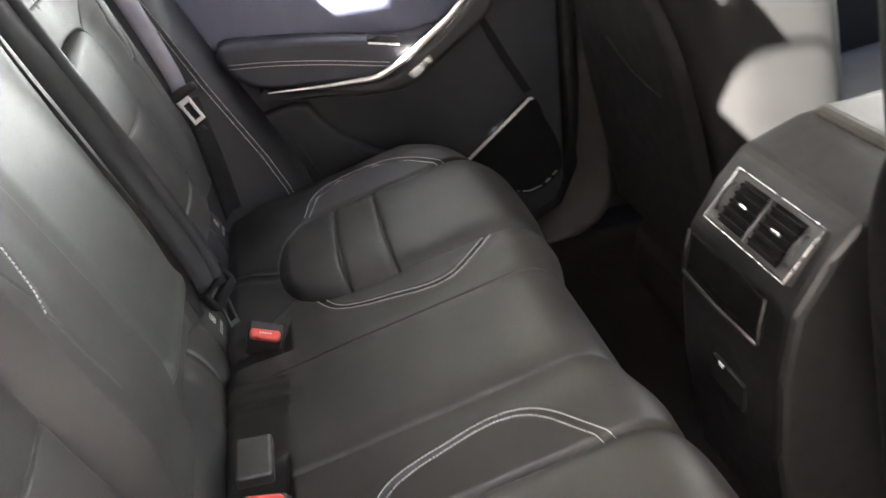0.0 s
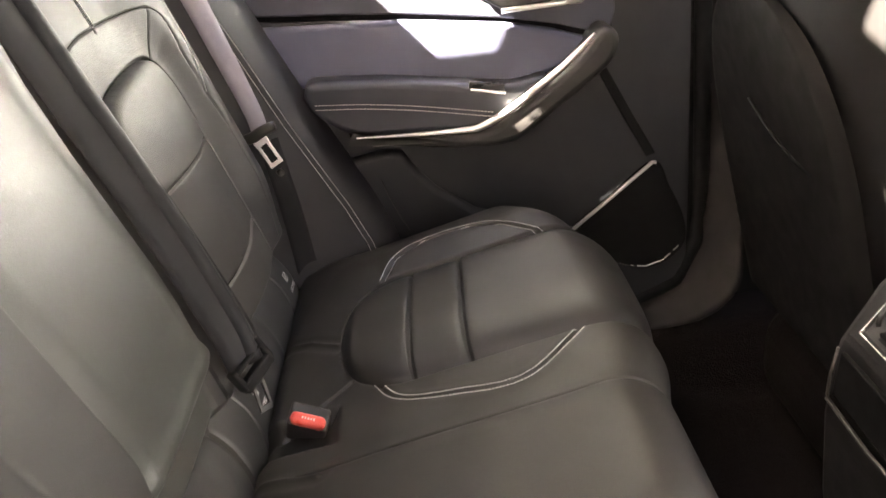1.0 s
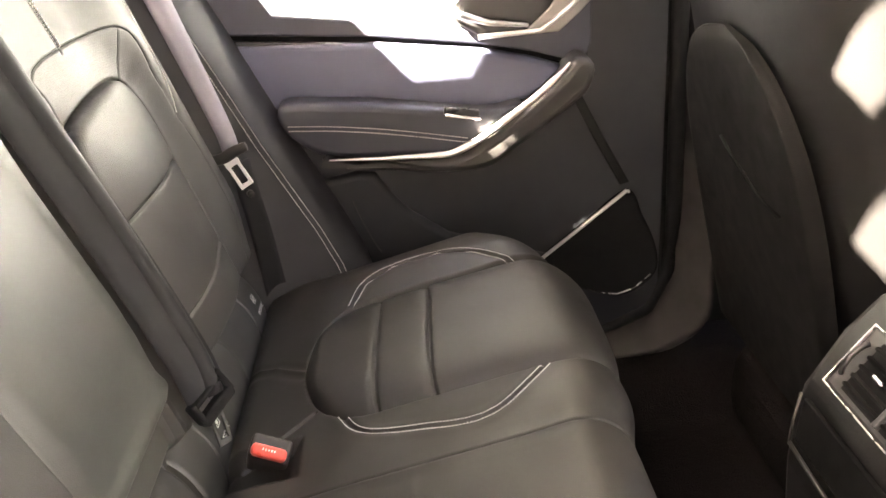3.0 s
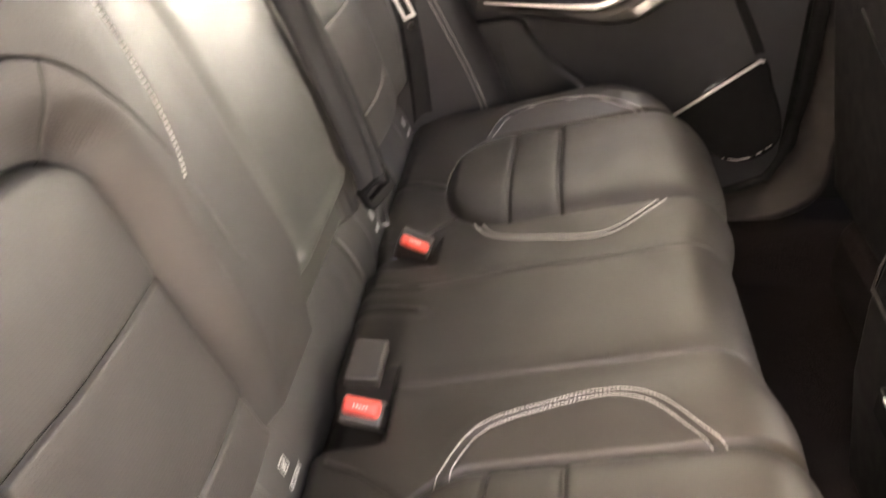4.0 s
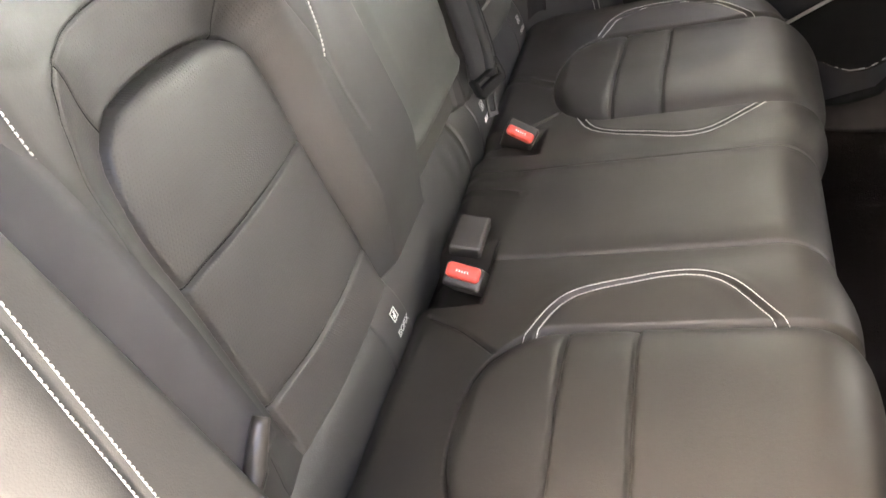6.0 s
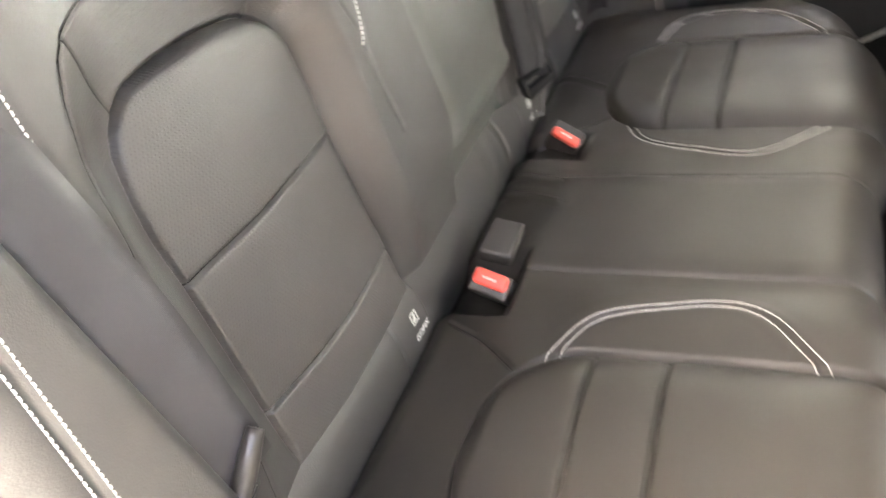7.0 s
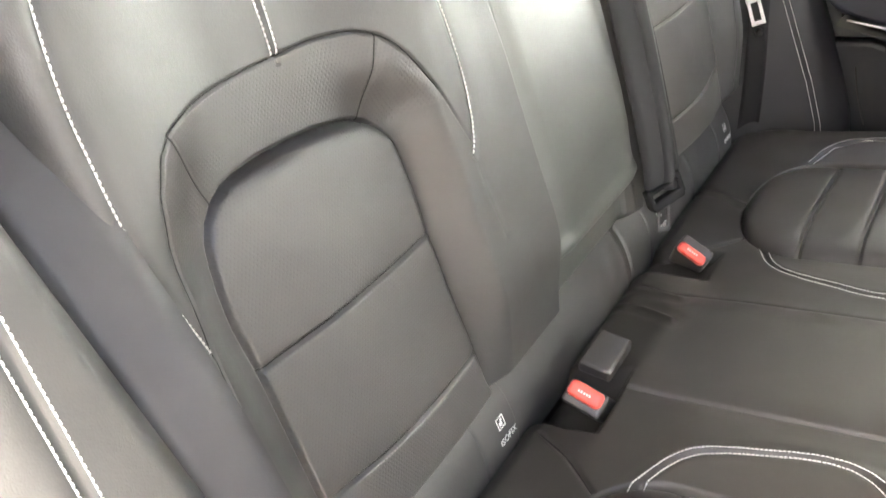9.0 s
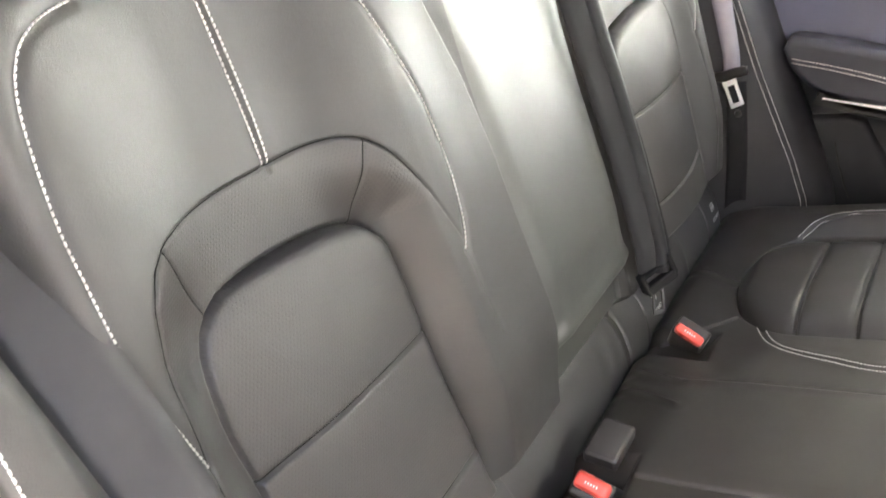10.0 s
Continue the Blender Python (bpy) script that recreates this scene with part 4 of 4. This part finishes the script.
shell_piece("wall_backdrop_front", "unseen grey wall added ahead to light the backrest", solid_box((4.6, 0.0, 0.9), (0.2, 14.0, 3.4), (0, 0, 0), 0.01), FRONT_BOUNCE)

shell_piece("wall_backdrop_far", "unseen tall dark wall added to block the far sky", solid_box((1.0, 5.2, 3.4), (18.0, 0.2, 8.4), (0, 0, 0), 0.01), SKY_BLOCK)
shell_piece("low_bounce_wall", "unseen low pale wall added to reflect onto the backrest", solid_box((1.0, 3.0, 0.22), (14.0, 0.2, 2.0), (0, 0, 0), 0.01), PALE_WALL)

# ---- front seats ----
def front_seat(y, ahead=0.0):
    s = thing("front_seat", "black leather front seat with a curved map pocket on its back", "car seat", (0.72, y, -0.25), "front seats")
    # back: rounded shell, reclined
    def ring(h):
        z = -0.10 + h * 0.75
        w = 0.215 + 0.012 * math.sin(math.pi * h) - 0.05 * float(smooth01((h - 0.75) / 0.25))
        x = 0.685 + ahead - 0.16 * h
        return z, w, x
    rows = []
    for h in np.linspace(0, 1, 40):
        z, w, x = ring(h)
        row = []
        for a in np.linspace(0, 2 * math.pi, 64, endpoint=False):
            ca, sa = math.cos(a), math.sin(a)
            e = 0.42
            px = 0.105 + 0.105 * math.copysign(abs(ca) ** 0.6, ca)
            py = w * math.copysign(abs(sa) ** e, sa)
            row.append((x + px, y + py, z))
        row.append(row[0])
        rows.append(row)
    part("backrest", sheet("backrest", np.array(rows), None, False), SHADED_LEATHER, s, "black leather seat back")
    part("base", solid_box((0.98 + ahead, y, -0.02), (0.52, 0.44, 0.20), (0, -6, 0), 0.08, 6), SHADED_LEATHER, s, "black leather seat base")
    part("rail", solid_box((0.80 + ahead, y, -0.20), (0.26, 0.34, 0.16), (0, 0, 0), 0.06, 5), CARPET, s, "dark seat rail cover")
    # back panel with the pocket
    rows = []
    for h in np.linspace(0.0, 0.62, 50):
        z, w, x = ring(h)
        half = 0.197 * math.sqrt(max(0.0, 1 - max(0.0, (h - 0.26) / 0.36) ** 3.0)) + 0.001
        rows.append([(x - 0.004 - 0.014 * float(smooth01((1 - abs(t)) / 0.10)) * (0.4 + 0.6 * min(1, half / 0.1)), y + half * t, z) for t in np.linspace(-1, 1, 50)])
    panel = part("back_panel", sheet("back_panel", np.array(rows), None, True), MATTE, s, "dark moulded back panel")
    part("pocket_edge", tube([(0.675 + ahead - 0.16 * h - 0.022, y + v, -0.10 + 0.75 * h) for v, h in ((0.0, 0.450), (-0.03, 0.428), (-0.07, 0.408), (-0.11, 0.396), (-0.15, 0.393))], 0.0022, 8), DEEP, panel, "stretched map pocket edge")
    return s


front_seat(CENTRE + 0.385)
front_seat(CENTRE - 0.355, -0.02)

# ---- centre console ----
console = thing("centre_console", "dark centre console with rear air vents in a chrome frame", "car console", (0.68, CENTRE, -0.28))
prof = [(0.60, -0.28), (0.566, -0.10), (0.560, 0.0), (0.568, 0.08), (0.600, 0.136), (0.630, 0.170), (0.70, 0.195), (0.80, 0.205), (1.0, 0.205), (1.0, -0.28)]
bm = bmesh.new()
sides = []
for y in (-0.112, 0.112):
    sides.append([bm.verts.new((x, CENTRE + y, z)) for x, z in prof])
n = len(prof)
bm.faces.new(sides[0][::-1])
bm.faces.new(sides[1])
for i in range(n):
    j = (i + 1) % n
    bm.faces.new((sides[0][i], sides[0][j], sides[1][j], sides[1][i]))
bmesh.ops.recalc_face_normals(bm, faces=bm.faces[:])
bmesh.ops.bevel(bm, geom=[e for e in bm.edges], offset=0.012, segments=3, profile=0.5, affect="EDGES")
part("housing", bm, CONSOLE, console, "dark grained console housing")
A, B = Vector((0.573, CENTRE - 0.008, 0.104)), Vector((0.614, CENTRE - 0.008, 0.156))
along = (B - A).normalized()
out = Vector((-along.z, 0, along.x))
face = Matrix((Vector((0, -1, 0)), along, out)).transposed().to_4x4()
face.translation = (A + B) / 2 + out * 0.003


def on_face(bm, m=face):
    bm.transform(m)
    return bm


tall, wide_ = (B - A).length, 0.160
vent = part("air_vent", on_face(solid_box((0, 0, -0.006), (wide_, tall, 0.012), (0, 0, 0), 0.003)), GUNMETAL, console, "twin air vent")
for cx, cy, sx, sy in ((0, tall / 2, wide_ + 0.002, 0.0014), (0, -tall / 2, wide_ + 0.002, 0.0014), (wide_ / 2, 0, 0.0014, tall), (-wide_ / 2, 0, 0.0014, tall)):
    part("chrome_frame", on_face(solid_box((cx, cy, 0.002), (sx, sy, 0.003), (0, 0, 0), 0.0009)), CHROME, vent, "chrome vent frame")
for cx in (-0.031, 0.031):
    # flat slab, no hollow: shade inside the vent is its black colour
    part("dark_opening_slab", on_face(solid_box((cx, 0, 0.0012), (0.054, tall - 0.014, 0.002))), DEEP, vent)
    for k in range(5):
        part("slat", on_face(solid_box((cx, -0.020 + 0.010 * k, 0.0035), (0.054, 0.0034, 0.005), (25, 0, 0), 0.001)), MATTE, vent)
    part("slat_tab", on_face(solid_box((cx + 0.004, 0.002, 0.008), (0.015, 0.0040, 0.004), (0, 0, 0), 0.0014)), CHROME, vent, "chrome slat tab")
for cx in (-0.069, 0.069):
    wheel = tube([(cx, 0.018 * math.sin(q), 0.0005 + 0.008 * math.cos(q)) for q in np.linspace(-1.3, 1.3, 13)], 0.0026, 8)
    wheel.transform(face)
    part("vent_wheel", wheel, DULL_STEEL, vent, "ridged vent wheel")
part("divider", on_face(solid_box((0, 0, 0.004), (0.006, tall - 0.012, 0.006), (0, 0, 0), 0.002)), GUNMETAL, vent, "dark metal vent divider")
for cy in (-0.082, 0.082):
    part("tray_side", tube([(0.556, CENTRE + cy, 0.088), (0.551, CENTRE + cy, 0.060), (0.550, CENTRE + cy, 0.036)], 0.0016, 6), BUCKLE, console)
# closed slab; the tray's inner shade is put into its black
tray = part("tray", solid_box((0.558, CENTRE, 0.061), (0.006, 0.16, 0.046), (0, 6, 0), 0.002), DEEP, console, "flat black slab for the open storage tray")
part("tray_edge", tube([(0.549, CENTRE - 0.08, 0.035), (0.547, CENTRE, 0.034), (0.549, CENTRE + 0.08, 0.035)], 0.0022, 8), BUCKLE, tray)
part("socket_flap", solid_box((0.558, CENTRE - 0.02, -0.06), (0.006, 0.07, 0.035), (0, 0, 0), 0.002), SHADE, console, "small socket flap")
part("socket_mark", solid_box((0.5545, CENTRE - 0.006, -0.045), (0.002, 0.010, 0.005), (0, 0, 0), 0.0008), STEEL, console, "small bright socket mark")
part("lid", solid_box((0.88, CENTRE, 0.192), (0.34, 0.20, 0.03), (0, 0, 0), 0.014, 4), SEAT_LEATHER, console, "padded leather armrest lid")
